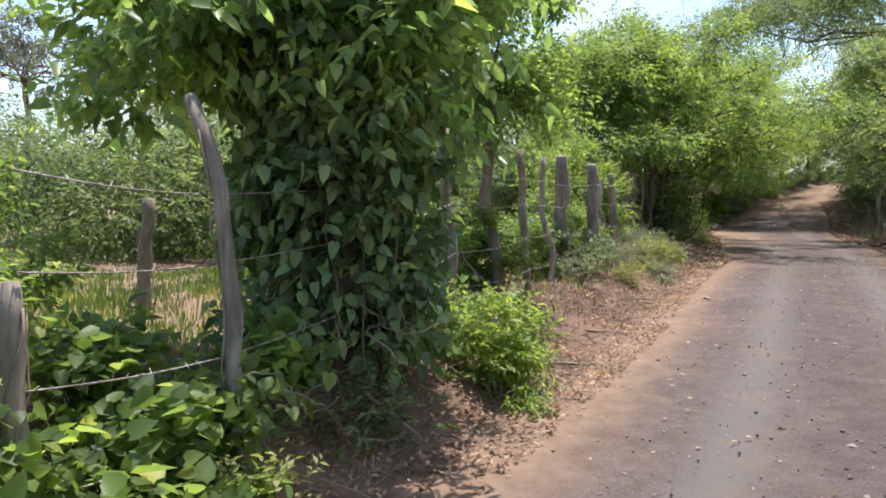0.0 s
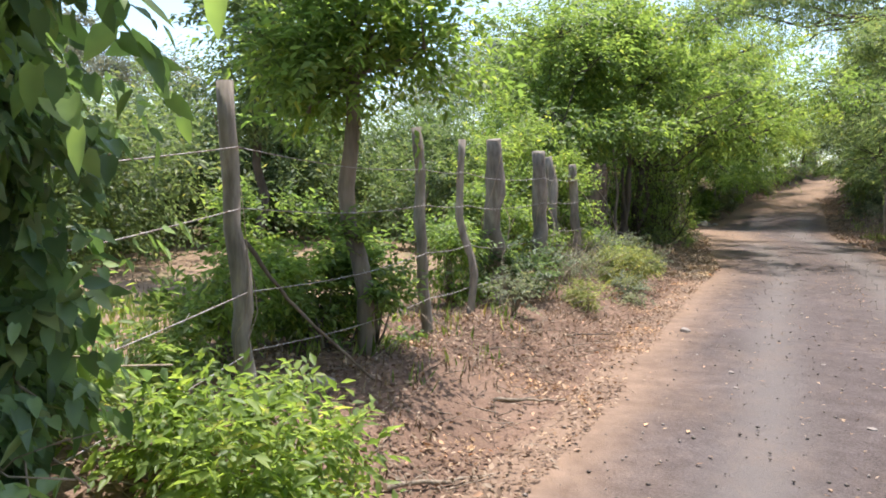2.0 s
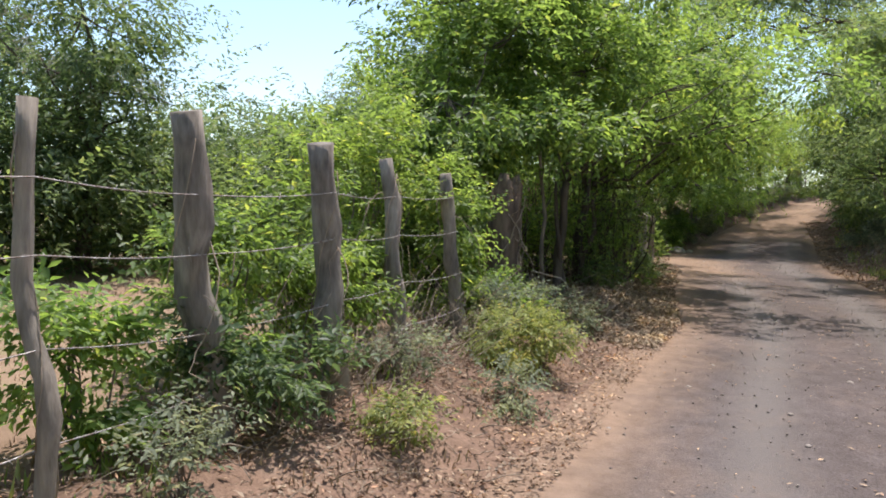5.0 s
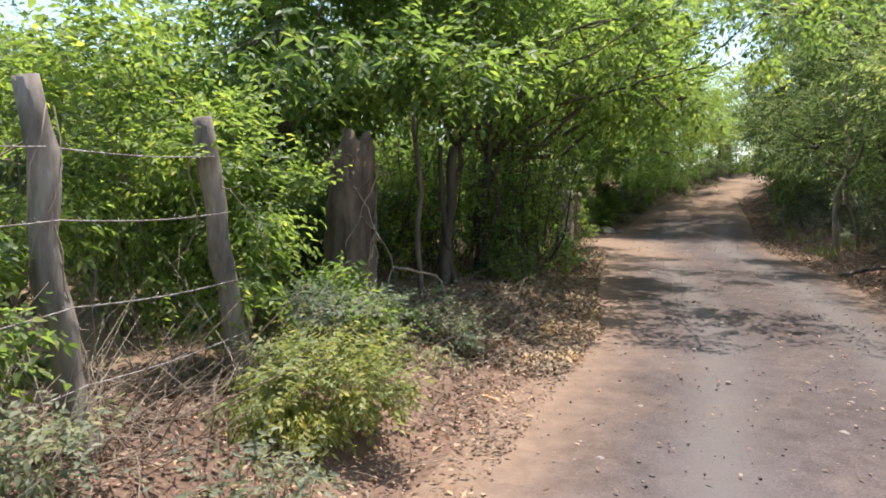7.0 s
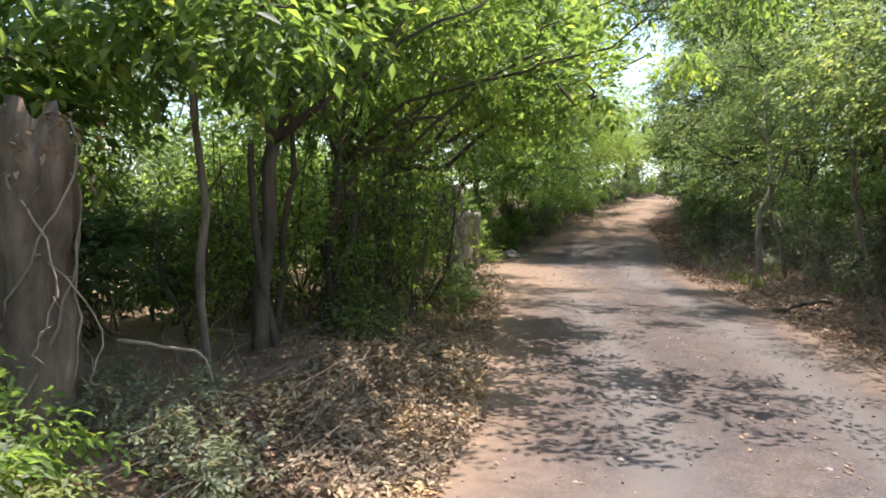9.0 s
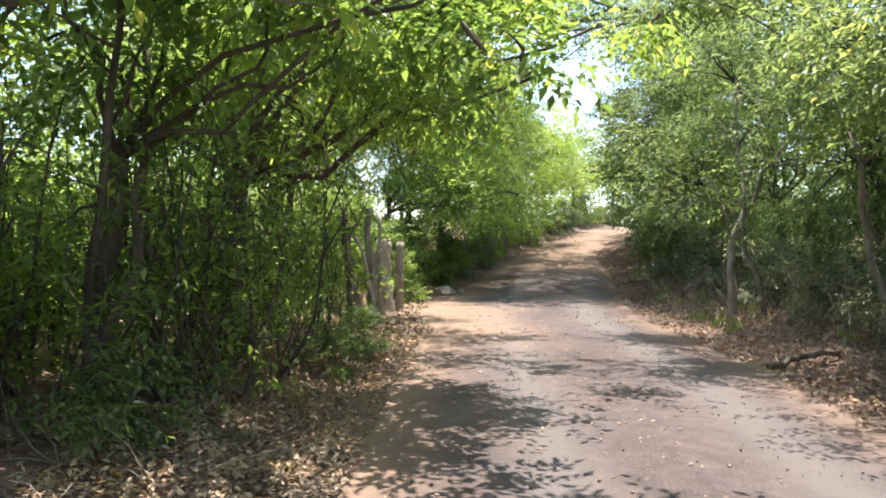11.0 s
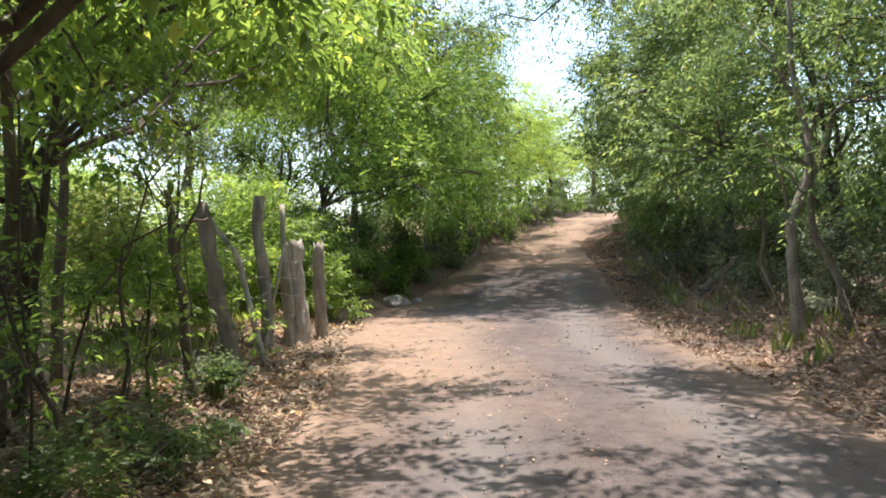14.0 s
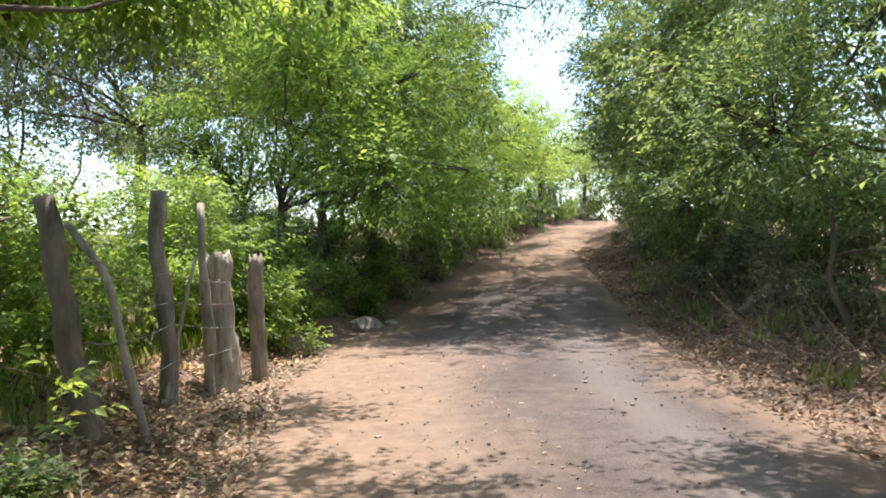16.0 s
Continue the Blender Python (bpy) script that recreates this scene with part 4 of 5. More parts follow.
# opposite side of the track
for x, y, h, w, cnt, mt, tw in ((4.6, 19.0, 5.5, 4.2, 26000, LEAF, -0.3), (4.7, 22.5, 6.2, 4.4, 40000, LEAF_COOL, -0.6), (4.3, 26.0, 6.6, 4.4, 44000, LEAF_COOL, -0.6), (3.9, 29.5, 7.2, 4.2, 36000, LEAF_COOL, 0.0), (3.1, 33.5, 7.8, 4.4, 38000, LEAF_COOL, -0.5), (2.2, 38.0, 8.2, 4.6, 34000, LEAF_COOL, -0.6), (2.2, 43.0, 8.6, 4.8, 28000, LEAF_COOL, -0.6), (2.2, 48.5, 9.0, 5.0, 24000, LEAF_COOL, -0.7), (2.4, 54.5, 9.5, 5.4, 22000, LEAF_COOL, -0.6), (5.4, 61.0, 9.5, 5.6, 16000, LEAF, -0.8), (7.5, 31.0, 8.5, 5.5, 16000, LEAF, 0), (7.0, 40.0, 9.5, 6.0, 14000, LEAF, 0)):
    blob_tree(x, y, h, w, cnt, 0.095 if y < 36 else 0.12, mt, "dense dark green tree overhanging the track", tw, 0.12, 2.1, 1.7, 0.27, "overhanging trees", 110)
# tree added for its shadow only: the crown hangs above view and dapples the track
tree(3.6, 27.6, [(0.6, 29.0, 5.7, 1.0, 0.8, 0.4), (1.9, 27.6, 5.9, 1.1, 0.9, 0.6), (0.3, 26.6, 5.9, 0.9, 0.6, 0.35), (1.6, 29.0, 5.9, 0.8, 0.7, 0.35)], 8000, 0.11, LEAF_COOL, 0.1, 3.0, "added thin tree with unseen crown dappling the track", BARK_DARK, 0.4, 0.2, group="overhanging trees")
for x, y, rx, ry, h, cnt in ((3.6, 21.5, 0.9, 1.2, 1.7, 7000), (3.4, 24.0, 0.8, 1.2, 1.5, 7000), (3.2, 26.4, 0.8, 1.2, 1.5, 7500), (2.9, 28.8, 0.8, 1.1, 1.4, 7500), (2.55, 31.4, 0.8, 1.2, 1.3, 7000), (2.3, 34.2, 0.8, 1.2, 1.4, 6500), (1.6, 37.0, 0.8, 1.4, 1.4, 6000), (1.5, 40.5, 0.9, 1.7, 1.5, 6000), (1.4, 44.5, 0.9, 1.9, 1.5, 5500), (1.1, 49.0, 1.0, 2.2, 1.6, 5500), (1.5, 54.0, 1.0, 2.2, 1.7, 5000)):
    shrub(x, y, rx, ry, h, cnt, 0.07 if y < 36 else 0.1, LEAF_GREY, "dusty grey-green shrub at the foot of the hedge")
near_tree = blob_tree(5.2, 15.0, 5.2, 4.0, 16000, 0.1, LEAF, "dense green tree continuing the hedge", -0.2, 0.12, 2.0, 1.2, 0.27, "overhanging trees")
for k, (x, y) in enumerate(((5.5, 11.0), (5.7, 7.0), (5.9, 3.0), (6.1, -1.0), (6.4, -5.0))):
    copy_thing(near_tree, pose(x, y, gz(x, y), 0, 0, 70 * k + 40))
# backing shrubs that close the gaps, deep hedge shade put into their leaf colour
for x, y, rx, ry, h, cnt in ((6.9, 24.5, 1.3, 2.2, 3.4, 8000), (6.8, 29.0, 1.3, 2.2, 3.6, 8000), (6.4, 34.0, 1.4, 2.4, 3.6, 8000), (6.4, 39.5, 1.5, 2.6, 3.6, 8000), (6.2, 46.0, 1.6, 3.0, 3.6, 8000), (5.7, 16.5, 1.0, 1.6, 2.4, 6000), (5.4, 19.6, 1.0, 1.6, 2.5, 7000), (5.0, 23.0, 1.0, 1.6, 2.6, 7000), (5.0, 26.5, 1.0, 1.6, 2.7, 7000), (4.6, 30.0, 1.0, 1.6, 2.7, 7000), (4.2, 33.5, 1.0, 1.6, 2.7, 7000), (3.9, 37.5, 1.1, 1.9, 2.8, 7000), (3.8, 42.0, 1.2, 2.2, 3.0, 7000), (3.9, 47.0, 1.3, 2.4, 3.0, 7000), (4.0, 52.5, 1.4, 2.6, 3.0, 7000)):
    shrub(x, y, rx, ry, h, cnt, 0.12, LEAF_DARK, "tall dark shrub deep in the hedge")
# trunks showing in that hedge
for x, y, tx, ty, tz, r, lb in ((2.1, 29.6, 1.7, 29.9, 2.6, 0.05, "thin leaning grey stem in the hedge"), (2.9, 25.6, 2.4, 26.2, 3.0, 0.05, "thin leaning grey stem in the hedge"), (2.1, 33.0, 1.8, 33.3, 2.4, 0.045, "thin leaning grey stem in the hedge"), (1.2, 38.5, 1.2, 38.6, 2.4, 0.05, "thin grey stem in the hedge")):
    z = gz(x, y)
    ob = thing("young_tree", x, y, z, lb, "tree", "hedge stems")
    part("trunk", limb_mesh("trunk", (0, 0, -0.1), (tx - x, ty - y, tz - z), r, r * 0.6, BARK, 9, 0.04, 8), ob)
    for k in range(3):
        u = 0.45 + 0.18 * k
        p = np.array([(tx - x) * u, (ty - y) * u, (tz - z) * u])
        part("limb", limb_mesh("limb", p, p + rng.normal(0, 0.3, 3) + np.array([0, 0, 0.45]), r * 0.45, r * 0.15, BARK, 6, 0.07, 5), ob)

# gnarled pale tree at the hedge edge
z = gz(1.62, 30.0)
gnarl = thing("tree", 1.62, 30.0, z, "gnarled grey-barked tree leaning out of the hedge", "tree", "hedge stems")
way = np.array([(0.0, 0.0, -0.1), (0.0, 0.0, 0.35), (-0.06, 0.02, 1.0), (-0.02, 0.04, 1.45), (0.2, 0.1, 1.95), (0.22, 0.1, 2.4), (0.06, 0.1, 3.0), (0.02, 0.15, 4.2)])
tt = np.linspace(0, 7, 22)
line = np.stack([np.interp(tt, np.arange(8), way[:, k]) for k in range(3)], 1) + rng.normal(0, 0.012, (22, 3))
girth = np.interp(tt, np.arange(8), [0.12, 0.085, 0.06, 0.06, 0.066, 0.045, 0.035, 0.025])[:, None] * (1 + rng.normal(0, 0.1, (22, 9)))
part("trunk", mesh_of("trunk", *tube_arrays(line, girth, 9), POST_WOOD, True), gnarl)
for p, q, r in (((0.2, 0.1, 1.95), (0.9, 0.3, 3.2), 0.05), ((-0.03, 0.03, 1.4), (-0.5, -0.2, 2.6), 0.022), ((0.22, 0.1, 2.3), (0.5, -0.2, 3.6), 0.03), ((0.06, 0.1, 2.9), (-0.5, 0.2, 3.9), 0.02)):
    part("limb", limb_mesh("limb", p, q, r, r * 0.4, BARK, 7, 0.05, 6), gnarl)

# wood behind the field; the darker leaf carries its backlit shade
for i, (x, y, h, w) in enumerate(((-9.5, 9.0, 2.5, 4.5), (-11.0, 12.5, 2.6, 5.0), (-10.5, 16.5, 2.6, 5.0), (-9.0, 19.5, 3.0, 4.5), (-13.5, 6.0, 2.9, 5.0), (-15, 10.0, 3.0, 6.0), (-15.5, 15.5, 3.2, 6.0), (-14, 21, 4.0, 6.5), (-12, 26, 4.5, 6.0), (-17.5, 3.0, 3.3, 6.0), (-14.5, 32, 7.0, 7.0), (-13.5, 38, 8.0, 7.0), (-22, 12, 3.9, 8), (-21, 22, 5.0, 8))):
    blob_tree(x, y, h, w, 24000 if i < 4 else 15000, 0.12, LEAF_DARK, "dense dark tree at the far edge of the field", 0.0, 0.14, 1.2, 0.2, 0.4, "field edge trees", 20)


blob_tree(-10.2, 14.6, 5.6, 3.2, 14000, 0.11, LEAF_DARK, "taller dark tree rising over the field edge", 0.0, 0.12, 2.0, 1.2, 0.3, "field edge trees", 40)
for x, y in ((-9.2, 44.0), (-11.5, 46.5), (-9.0, 49.0), (-13.5, 43.0), (-8.4, 53.5)):
    shrub(x, y, 1.7, 1.7, 1.7, 6000, 0.12, LEAF_DARK, "low dark bush in the field behind the hedge")


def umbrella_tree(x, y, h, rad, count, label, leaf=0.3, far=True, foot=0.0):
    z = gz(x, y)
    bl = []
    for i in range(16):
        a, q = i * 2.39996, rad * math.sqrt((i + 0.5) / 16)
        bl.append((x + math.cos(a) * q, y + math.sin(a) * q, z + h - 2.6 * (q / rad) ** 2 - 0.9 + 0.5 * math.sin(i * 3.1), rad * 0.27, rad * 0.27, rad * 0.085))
    return tree(x + foot, y, bl, count, leaf, LEAF_HAZE if far else LEAF_DARK, 0.018 * h, h * (0.5 if h < 12 else 0.7), label, BARK_DARK, 0.4, 0.55, None, "", 0.2, 120)


umbrella_tree(-1.5, 45.0, 12.9, 7.0, 46000, "huge wide flat-topped shade tree", 0.18, False, 6.5)
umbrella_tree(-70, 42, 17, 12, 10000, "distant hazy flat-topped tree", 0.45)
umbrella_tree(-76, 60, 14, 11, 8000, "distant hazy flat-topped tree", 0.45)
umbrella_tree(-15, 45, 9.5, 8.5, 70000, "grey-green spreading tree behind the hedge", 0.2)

# ---- loose things on the ground ----


def branch(pts, r0, r1, mat, label, name="fallen_branch"):
    pts = np.array(pts, float)
    t = np.linspace(0, 1, len(pts))
    tt = np.linspace(0, 1, 12)
    line = np.stack([np.interp(tt, t, pts[:, i]) for i in range(3)], 1) + rng.normal(0, r0 * 0.35, (12, 3))
    o = line[0].copy()
    root = thing(name, *o, label, "branch")
    rr = np.linspace(r0, r1, 12)[:, None] * (1 + rng.normal(0, 0.08, (12, 6)))
    part("stick", mesh_of("stick", *tube_arrays(line - o, rr, 6), mat, True), root)


def at_ground(x, y, dz=0.015):
    return (x, y, gz(x, y) + dz)


branch([(-2.25, 5.55, 1.25), (-2.1, 5.8, 0.85), at_ground(-1.75, 6.2)], 0.014, 0.009, BARK_DARK, "thin dark dead branch leaning on the bank")
branch([at_ground(-1.35, 3.05, 0.12), at_ground(-0.95, 3.1, 0.05)], 0.01, 0.006, STICK, "short pale dead stick on the bank")
branch([at_ground(-1.3, 7.0), at_ground(-0.95, 7.5)], 0.014, 0.007, STICK, "short pale dead stick on the bank")
branch([at_ground(-1.15, 5.3), at_ground(-0.75, 6.0)], 0.016, 0.008, STICK, "pale dead stick lying in dry leaves")
branch([at_ground(-1.6, 9.3), at_ground(-1.3, 10.0, 0.06)], 0.01, 0.005, BARK_DARK, "thin dark twig lying in dry leaves")
branch([at_ground(-3.2, 16.2, 0.5), at_ground(-2.85, 16.5, 0.42), at_ground(-2.6, 16.4)], 0.012, 0.006, STICK, "arched pale dead twig")
branch([(1.15, 35.0, gz(1.15, 35.0) + 0.05), (1.95, 35.7, gz(1.95, 35.7) + 0.6)], 0.085, 0.06, BARK, "grey broken log leaning in the hedge foot", "log")
branch([at_ground(1.35, 25.4, 0.06), at_ground(2.3, 26.0, 0.12)], 0.05, 0.03, BARK, "grey dead branch lying under the hedge")
branch([at_ground(-3.9, 20.6, 0.1), at_ground(-3.2, 21.3, 0.14)], 0.045, 0.03, BARK_DARK, "dark dead branch lying under the hedge")
branch([at_ground(0.7, 40.4, 0.06), at_ground(-0.3, 40.2, 0.04)], 0.06, 0.03, BARK, "grey dead branch at the edge of the track")


def loose_vine(x, y, z, reach, drop, r, label):
    """A curling dead vine hanging off a post, looping out and back to the ground side."""
    root = thing("dry_vine", x, y, z, label, "vine", "dead vines on the fence")
    t = np.linspace(0, 1, 18)
    line = np.stack([reach[0] * t + 0.06 * np.sin(t * 9 + x), reach[1] * t + 0.06 * np.cos(t * 7 + y), -drop * t + 0.1 * np.sin(t * 6.5)], 1) + rng.normal(0, 0.006, (18, 3))
    line[0] = 0
    stem = part("stem", mesh_of("stem", *tube_arrays(line, np.linspace(r, r * 0.4, 18), 5), STICK, True), root)
    for k in (5, 9, 13):
        e = line[k] + rng.normal(0, 0.09, 3)
        part("twig", mesh_of("twig", *tube_arrays(bend_line(line[k], e, 5, 0.15), np.linspace(r * 0.5, r * 0.2, 5), 4), STICK), stem)


for x, y, z, reach, drop, r in ((-2.95, 12.28, 1.75, (-0.45, -0.25), 0.6, 0.006), (-2.93, 12.3, 1.6, (0.12, 0.05), 0.75, 0.005), (-3.03, 13.5, 1.75, (-0.25, -0.1), 0.7, 0.006), (-3.0, 13.55, 1.6, (0.35, 0.1), 0.55, 0.005),
                                (-2.68, 9.9, 1.6, (0.3, -0.2), 0.9, 0.006), (-2.55, 10.85, 1.5, (0.35, -0.1), 0.8, 0.006), (-3.4, 15.75, 1.7, (0.4, -0.15), 0.9, 0.008), (-3.3, 15.8, 1.3, (0.3, 0.2), 0.7, 0.007),
                                (-1.2, 1.9, 0.62, (0.35, 0.25), 0.05, 0.005), (-1.18, 1.95, 0.55, (0.5, 0.5), 0.2, 0.004), (-5.0, 29.45, 1.3, (0.1, -0.5), 0.5, 0.006), (-4.8, 28.0, 1.45, (0.25, 0.5), 0.1, 0.006)):
    loose_vine(x, y, z, reach, drop, r, "thin pale dead vine curling off the fence")


def rock(x, y, a, c, h, label, name="stone"):
    bm = bmesh.new()
    bmesh.ops.create_icosphere(bm, subdivisions=2, radius=1)
    for v in bm.verts:
        v.co *= 1 + 0.28 * noise.noise(v.co * 1.6 + Vector((x, y, 0)))
        v.co.x *= a
        v.co.y *= c
        v.co.z *= h
    me = bpy.data.meshes.new(name)
    bm.to_mesh(me)
    bm.free()
    me.materials.append(STONE)
    ob = part(name, me)
    ob.location = (x, y, (gz(x, y) if not edge_l(y) < x < edge_r(y) else float(road_z(y)) + 0.015) + h * 0.35)
    tagged(ob, label, "stone")


rock(-0.74, 10.75, 0.06, 0.045, 0.035, "small brown stone on the gravel track")
rock(-5.13, 36.4, 0.32, 0.25, 0.2, "pale rounded boulder at the track edge")
rock(-1.95, 5.9, 0.1, 0.08, 0.06, "rounded brown stone on the bank")
rock(-4.75, 36.9, 0.14, 0.12, 0.09, "grey stone at the track edge")
for _ in range(70):
    yy = float(rng.uniform(3, 33))
    xx = float(rng.uniform(edge_l(yy) + 0.1, edge_r(yy) - 0.3))
    q = float(rng.uniform(0.012, 0.026))
    rock(xx, yy, q * 1.3, q, q * 0.7, "small loose stone on the gravel track")


def strip(n, y0, y1, s0, s1, left=True, power=1.0):
    """Places along the roadside, s metres outside the edge."""
    y = rng.uniform(y0, y1, n)
    q = s0 + (s1 - s0) * rng.random(n) ** power
    x = edge_l(y) - q if left else edge_r(y) + q
    return x, y


def lay(x, y):
    inside = (x > edge_l(y)) & (x < edge_r(y))
    return np.where(inside, road_z(y) + 0.018, ground_z(x, y))


def litter(name, x, y, size, mat, label, lift=0.03, flat=0.35):
    n = len(x)
    a = rng.uniform(0, 6.28, n)
    d = np.stack([np.cos(a), np.sin(a), rng.normal(0, flat, n)], 1)
    nn = np.stack([rng.normal(0, flat, n), rng.normal(0, flat, n), np.ones(n)], 1)
    base = np.stack([x, y, lay(x, y) + 0.006 + rng.random(n) * lift], 1)
    ln = size * rng.uniform(0.5, 1.35, n)
    v, f = leaves(base, d, nn, ln, ln * rng.uniform(0.3, 0.6, n), False, 0.3, -0.15)
    tagged(part(name, mesh_of(name, v, f, mat)), label, "leaf litter", kind="stuff")


x, y = strip(62000, -1, 30, -0.3, 2.0, True, 1.0)
thin = (y > 14.5) & (y < 23) & (edge_l(y) - x > 0.9) & (rng.random(len(x)) < 0.75)
x, y = x[~thin], y[~thin]
keep = rng.random(len(x)) < 0.35 + 0.65 * (np.sin(x * 2.3 + y * 1.1) * np.sin(y * 1.9 - x) > -0.25)
litter("leaf_litter", x[keep], y[keep], 0.045, DRY, "brown dry leaves scattered over the bank")
x, y = strip(15000, 15.8, 21.0, -0.25, 1.15, True, 1.0)
litter("leaf_litter", x, y, 0.054, DRY_PALE, "pale tan dry leaves heaped beside the track", 0.06)
# dry leaves in the pale colour, imitating sun flecks on the litter
x, y = strip(7000, 19.5, 25, 0.0, 1.7, True, 0.9)
litter("leaf_litter", x, y, 0.065, DRY_PALE, "dry leaves under the thicket, paled as if dappled by sun", 0.04)
x, y = strip(9000, 24, 33, -0.4, 1.6, True, 0.8)
litter("leaf_litter", x, y, 0.08, DRY_PALE, "pale tan dry leaves by the fence posts", 0.04)
x, y = strip(30000, 19, 50, -0.35, 2.2, False, 0.9)
litter("leaf_litter", x, y, 0.075, DRY, "brown dry leaves under the hedge")
x, y = strip(1500, 1, 34, -2.6, -0.2, True, 2.2)
litter("leaf_litter", x, y, 0.04, DRY, "single dry leaves blown onto the track", 0.004, 0.15)


def gravel():
    n = 5200
    y = rng.uniform(0, 36, n)
    u = rng.random(n)
    x = edge_l(y) - 0.2 + (edge_r(y) - edge_l(y) + 0.4) * u
    r = 0.004 + 0.011 * rng.random(n) ** 3
    c = np.stack([x, y, lay(x, y) + r * 0.3], 1)
    octa = np.array([[1, 0, 0], [0, 1, 0], [-1, 0, 0], [0, -1, 0], [0, 0, 0.8], [0, 0, -0.8]], float)
    v = c[:, None, :] + octa[None] * r[:, None, None] * rng.uniform(0.6, 1.5, (n, 6, 1))
    tri = np.array([[0, 1, 4], [1, 2, 4], [2, 3, 4], [3, 0, 4], [1, 0, 5], [2, 1, 5], [3, 2, 5], [0, 3, 5]])
    f = (tri[None] + (np.arange(n) * 6)[:, None, None]).reshape(-1, 3)
    tagged(part("gravel", mesh_of("gravel", v.reshape(-1, 3), f, STONE)), "fine grey and pale gravel on the track", "gravel", kind="stuff")


gravel()


def brush(n, y0, y1, s0, s1, left, lmin, lmax, up, label, mat=STICK):
    x, y = strip(n, y0, y1, s0, s1, left)
    arr = []
    for px, py in zip(x, y):
        a, q = rng.uniform(0, 6.28), rng.uniform(lmin, lmax)
        p0 = np.array([px, py, float(lay(px, py)) + 0.01])
        p1 = p0 + np.array([math.cos(a) * q, math.sin(a) * q, rng.uniform(0, up) * q])
        p1[2] = max(p1[2], float(lay(p1[0], p1[1])) + 0.01)
        r = rng.uniform(0.0015, 0.0045)
        arr.append(tube_arrays(bend_line(p0, p1, 4, 0.06), [r, r, r * 0.8, r * 0.4], 4))
    tagged(part("brushwood", mesh_of("brushwood", *join(arr), mat)), label, "brushwood", kind="stuff")


brush(900, 0.5, 15, 0.1, 2.0, True, 0.12, 0.5, 0.6, "thin dry twigs and stalks on the bank")
brush(700, 15, 30, 0.2, 2.4, True, 0.15, 0.7, 0.8, "thin dry twigs and stalks under the hedge")
brush(700, 20, 45, 0.2, 2.0, False, 0.2, 0.8, 0.9, "thin dry twigs and stalks under the hedge")
brush(420, 22, 38, 0.5, 1.8, False, 0.4, 1.1, 1.6, "grey dead sticks standing in the hedge foot")
brush(460, 10.0, 14.5, 1.0, 1.9, True, 0.3, 0.8, 1.2, "tangle of pale dry twigs at the fence foot")


def grass(n, x, y, h, mat, label):
    a = rng.uniform(0, 6.28, n)
    d = np.stack([np.cos(a) * 0.45, np.sin(a) * 0.45, np.ones(n)], 1) + rng.normal(0, 0.2, (n, 3))
    nn = np.stack([np.cos(a), np.sin(a), np.full(n, 0.3)], 1)
    ln = h * rng.uniform(0.4, 1.3, n)
    v, f = leaves(np.stack([x, y, lay(x, y) - 0.01], 1), d, nn, ln, np.full(n, 0.007) * (1 + h), False, 0.1, 0.35)
    tagged(part("grass", mesh_of("grass", v, f, mat)), label, "grass", kind="stuff")


def tufts(m, per, y0, y1, s0, s1, left, h, mat, label, spread=0.08):
    x, y = strip(m, y0, y1, s0, s1, left)
    x = np.repeat(x, per) + rng.normal(0, spread, m * per)
    y = np.repeat(y, per) + rng.normal(0, spread, m * per)
    grass(m * per, x, y, h, mat, label)


tufts(40, 12, 0, 15, 0.8, 2.0, True, 0.13, GRASS, "thin green grass tufts on the bank")
tufts(240, 12, 0, 26, 0.3, 2.2, True, 0.075, DRY_PALE, "dry straw grass tufts on the bank")
tufts(45, 20, 21, 45, 0.5, 1.8, False, 0.22, GRASS, "thin green grass tufts under the hedge")
tufts(420, 22, 2.5, 7, 2.2, 6, True, 0.1, GRASS, "green grass in the field", 0.15)
tufts(500, 14, 6, 22, 2.0, 7.5, True, 0.05, DRY, "dry straw stubble in the field", 0.2)
tufts(120, 22, 27, 38, 1.2, 2.8, True, 0.2, GRASS, "green grass by the fence posts", 0.1)


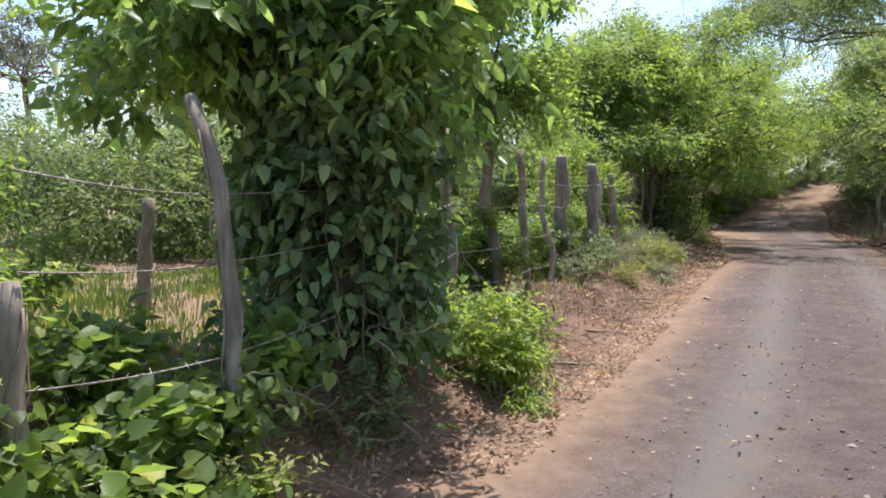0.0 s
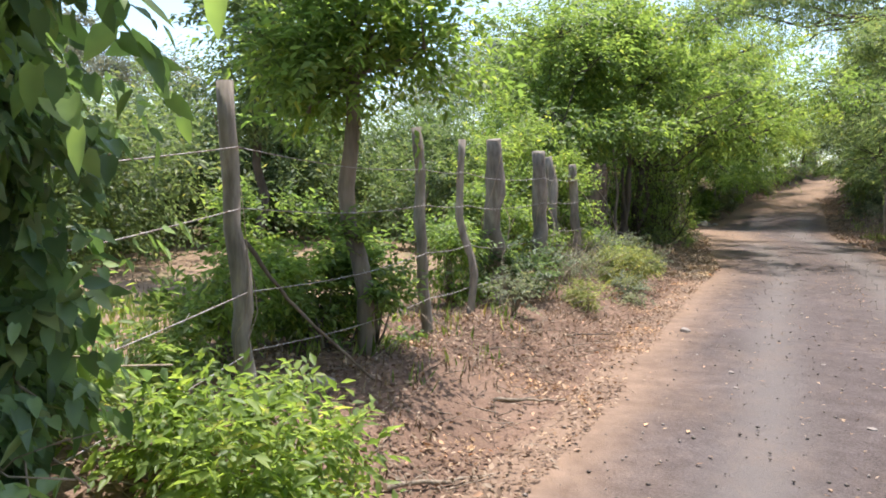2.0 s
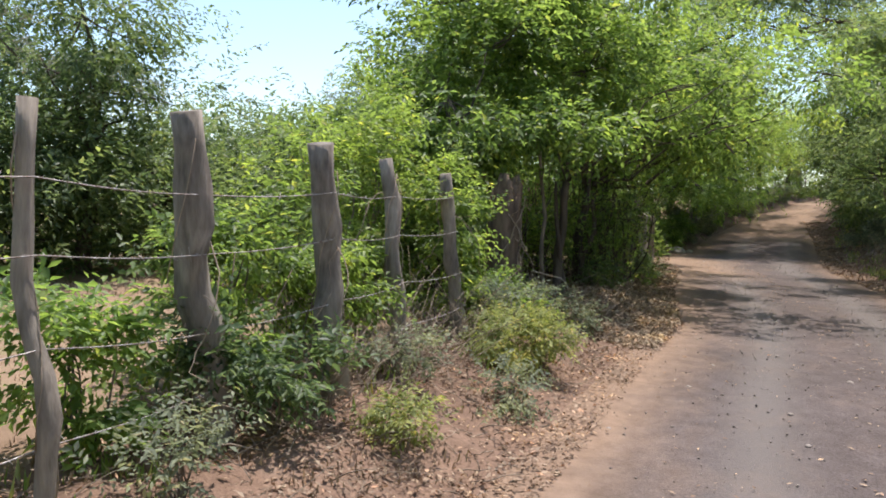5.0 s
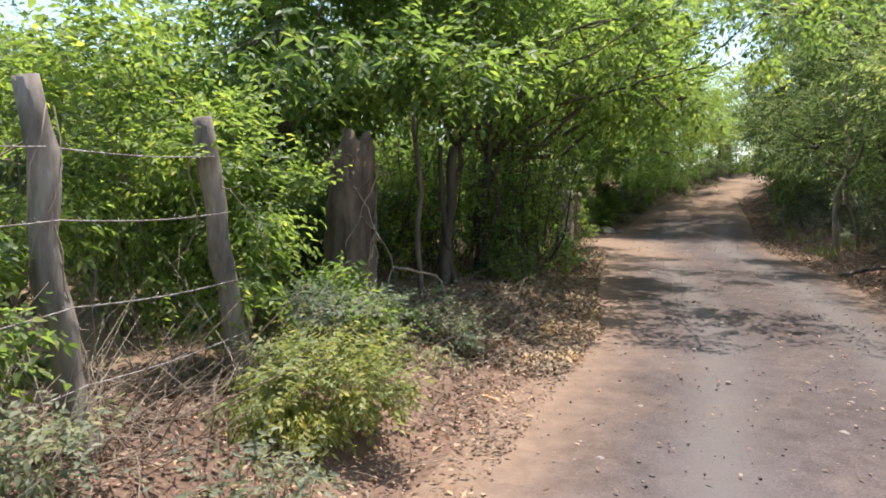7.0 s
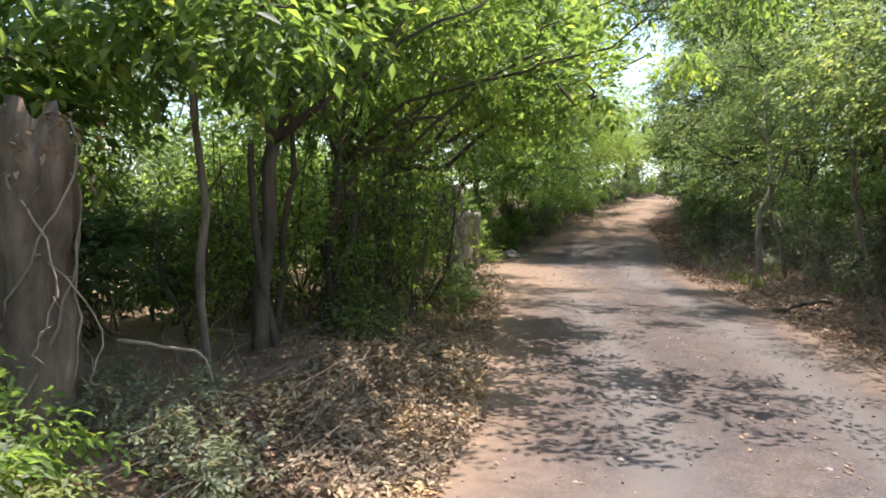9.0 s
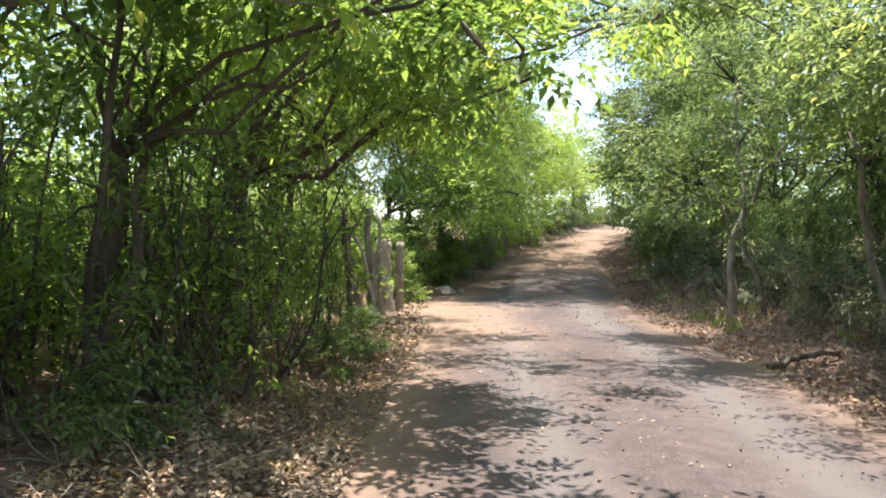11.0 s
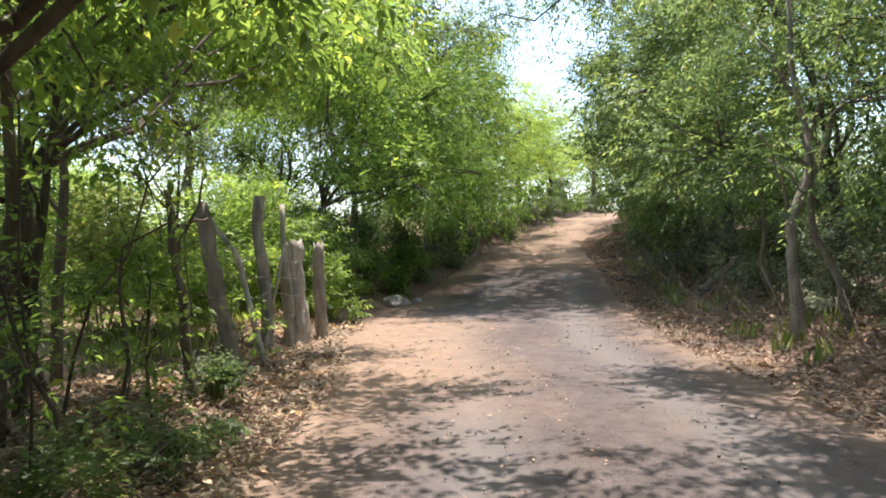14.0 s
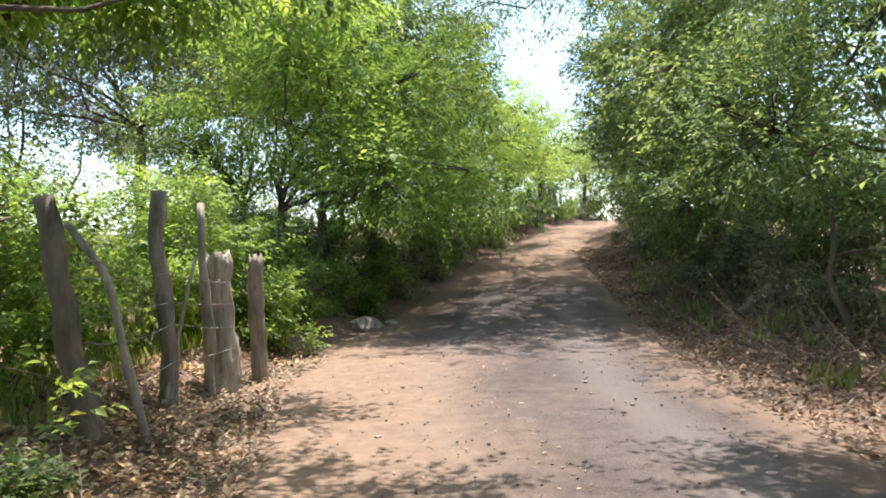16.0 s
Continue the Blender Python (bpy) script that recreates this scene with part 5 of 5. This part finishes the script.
def near_creeper_leaves():
    """Single creeper leaves on the outside of the vine-covered tree, each an object on shared meshes."""
    root = next(o for o in scene.objects if o.name == "creeper")
    meshes = []
    for _ in range(4):
        o3 = np.zeros((1, 3))
        v, f = leaves(o3, np.array([[0, 0, -1.0]]), np.array([[1.0, 0, 0]]), np.array([0.1]), np.array([0.058 + 0.025 * rng.random()]), True, 0.12 + 0.1 * rng.random(), 0.1 + 0.15 * rng.random())
        meshes.append(mesh_of("leaf", v, f, LEAF_VINE))
    for i in range(260):
        a = rng.uniform(-2.2, 1.2)
        z = rng.uniform(0.3, 2.1)
        ob = part("leaf", meshes[i % 4], root)
        q = 0.57 + rng.uniform(-0.03, 0.08)
        ob.matrix_basis = pose(math.cos(a) * q, math.sin(a) * q, z, rng.normal(0, 35), rng.normal(-20, 28), math.degrees(a) + rng.normal(0, 40))


near_creeper_leaves()


def sprig(x, y, z, way, n, leaf, mat, label):
    """A leafy branch end hanging out of the canopy on its bare stalk."""
    root = thing("leafy_branch", x, y, z, label, "branch")
    end = np.array(way, float)
    part("stalk", mesh_of("stalk", *tube_arrays(bend_line((0, 0, 0), end, 6, 0.05), np.linspace(0.012, 0.004, 6), 5), BARK, True), root)
    c = np.repeat(end[None] * 0.8, 3, 0) + rng.normal(0, 0.06, (3, 3))
    v, f = sprays(c, np.repeat(end[None], 3, 0), np.full(3, 0.25), n // 3, leaf, 0.45)
    part("foliage", mesh_of("foliage", v, f, mat), root)


sprig(-3.1, 17.6, 2.75, (0.75, -0.3, -0.1), 15, 0.16, LEAF_FRESH, "leafy branch end with large pale leaves")
sprig(-2.6, 19.6, 2.9, (0.8, 0.2, -0.25), 15, 0.13, LEAF_FRESH, "leafy branch end with large pale leaves")
sprig(-2.2, 22.0, 3.1, (0.9, 0.1, -0.1), 18, 0.13, LEAF_FRESH, "leafy branch end arching over the track")
sprig(2.9, 26.5, 2.6, (-0.9, -0.2, 0.1), 18, 0.12, LEAF_FRESH, "leafy branch end arching over the track")
sprig(2.6, 30.6, 2.4, (-0.8, -0.3, 0.1), 18, 0.12, LEAF_FRESH, "leafy branch end arching over the track")
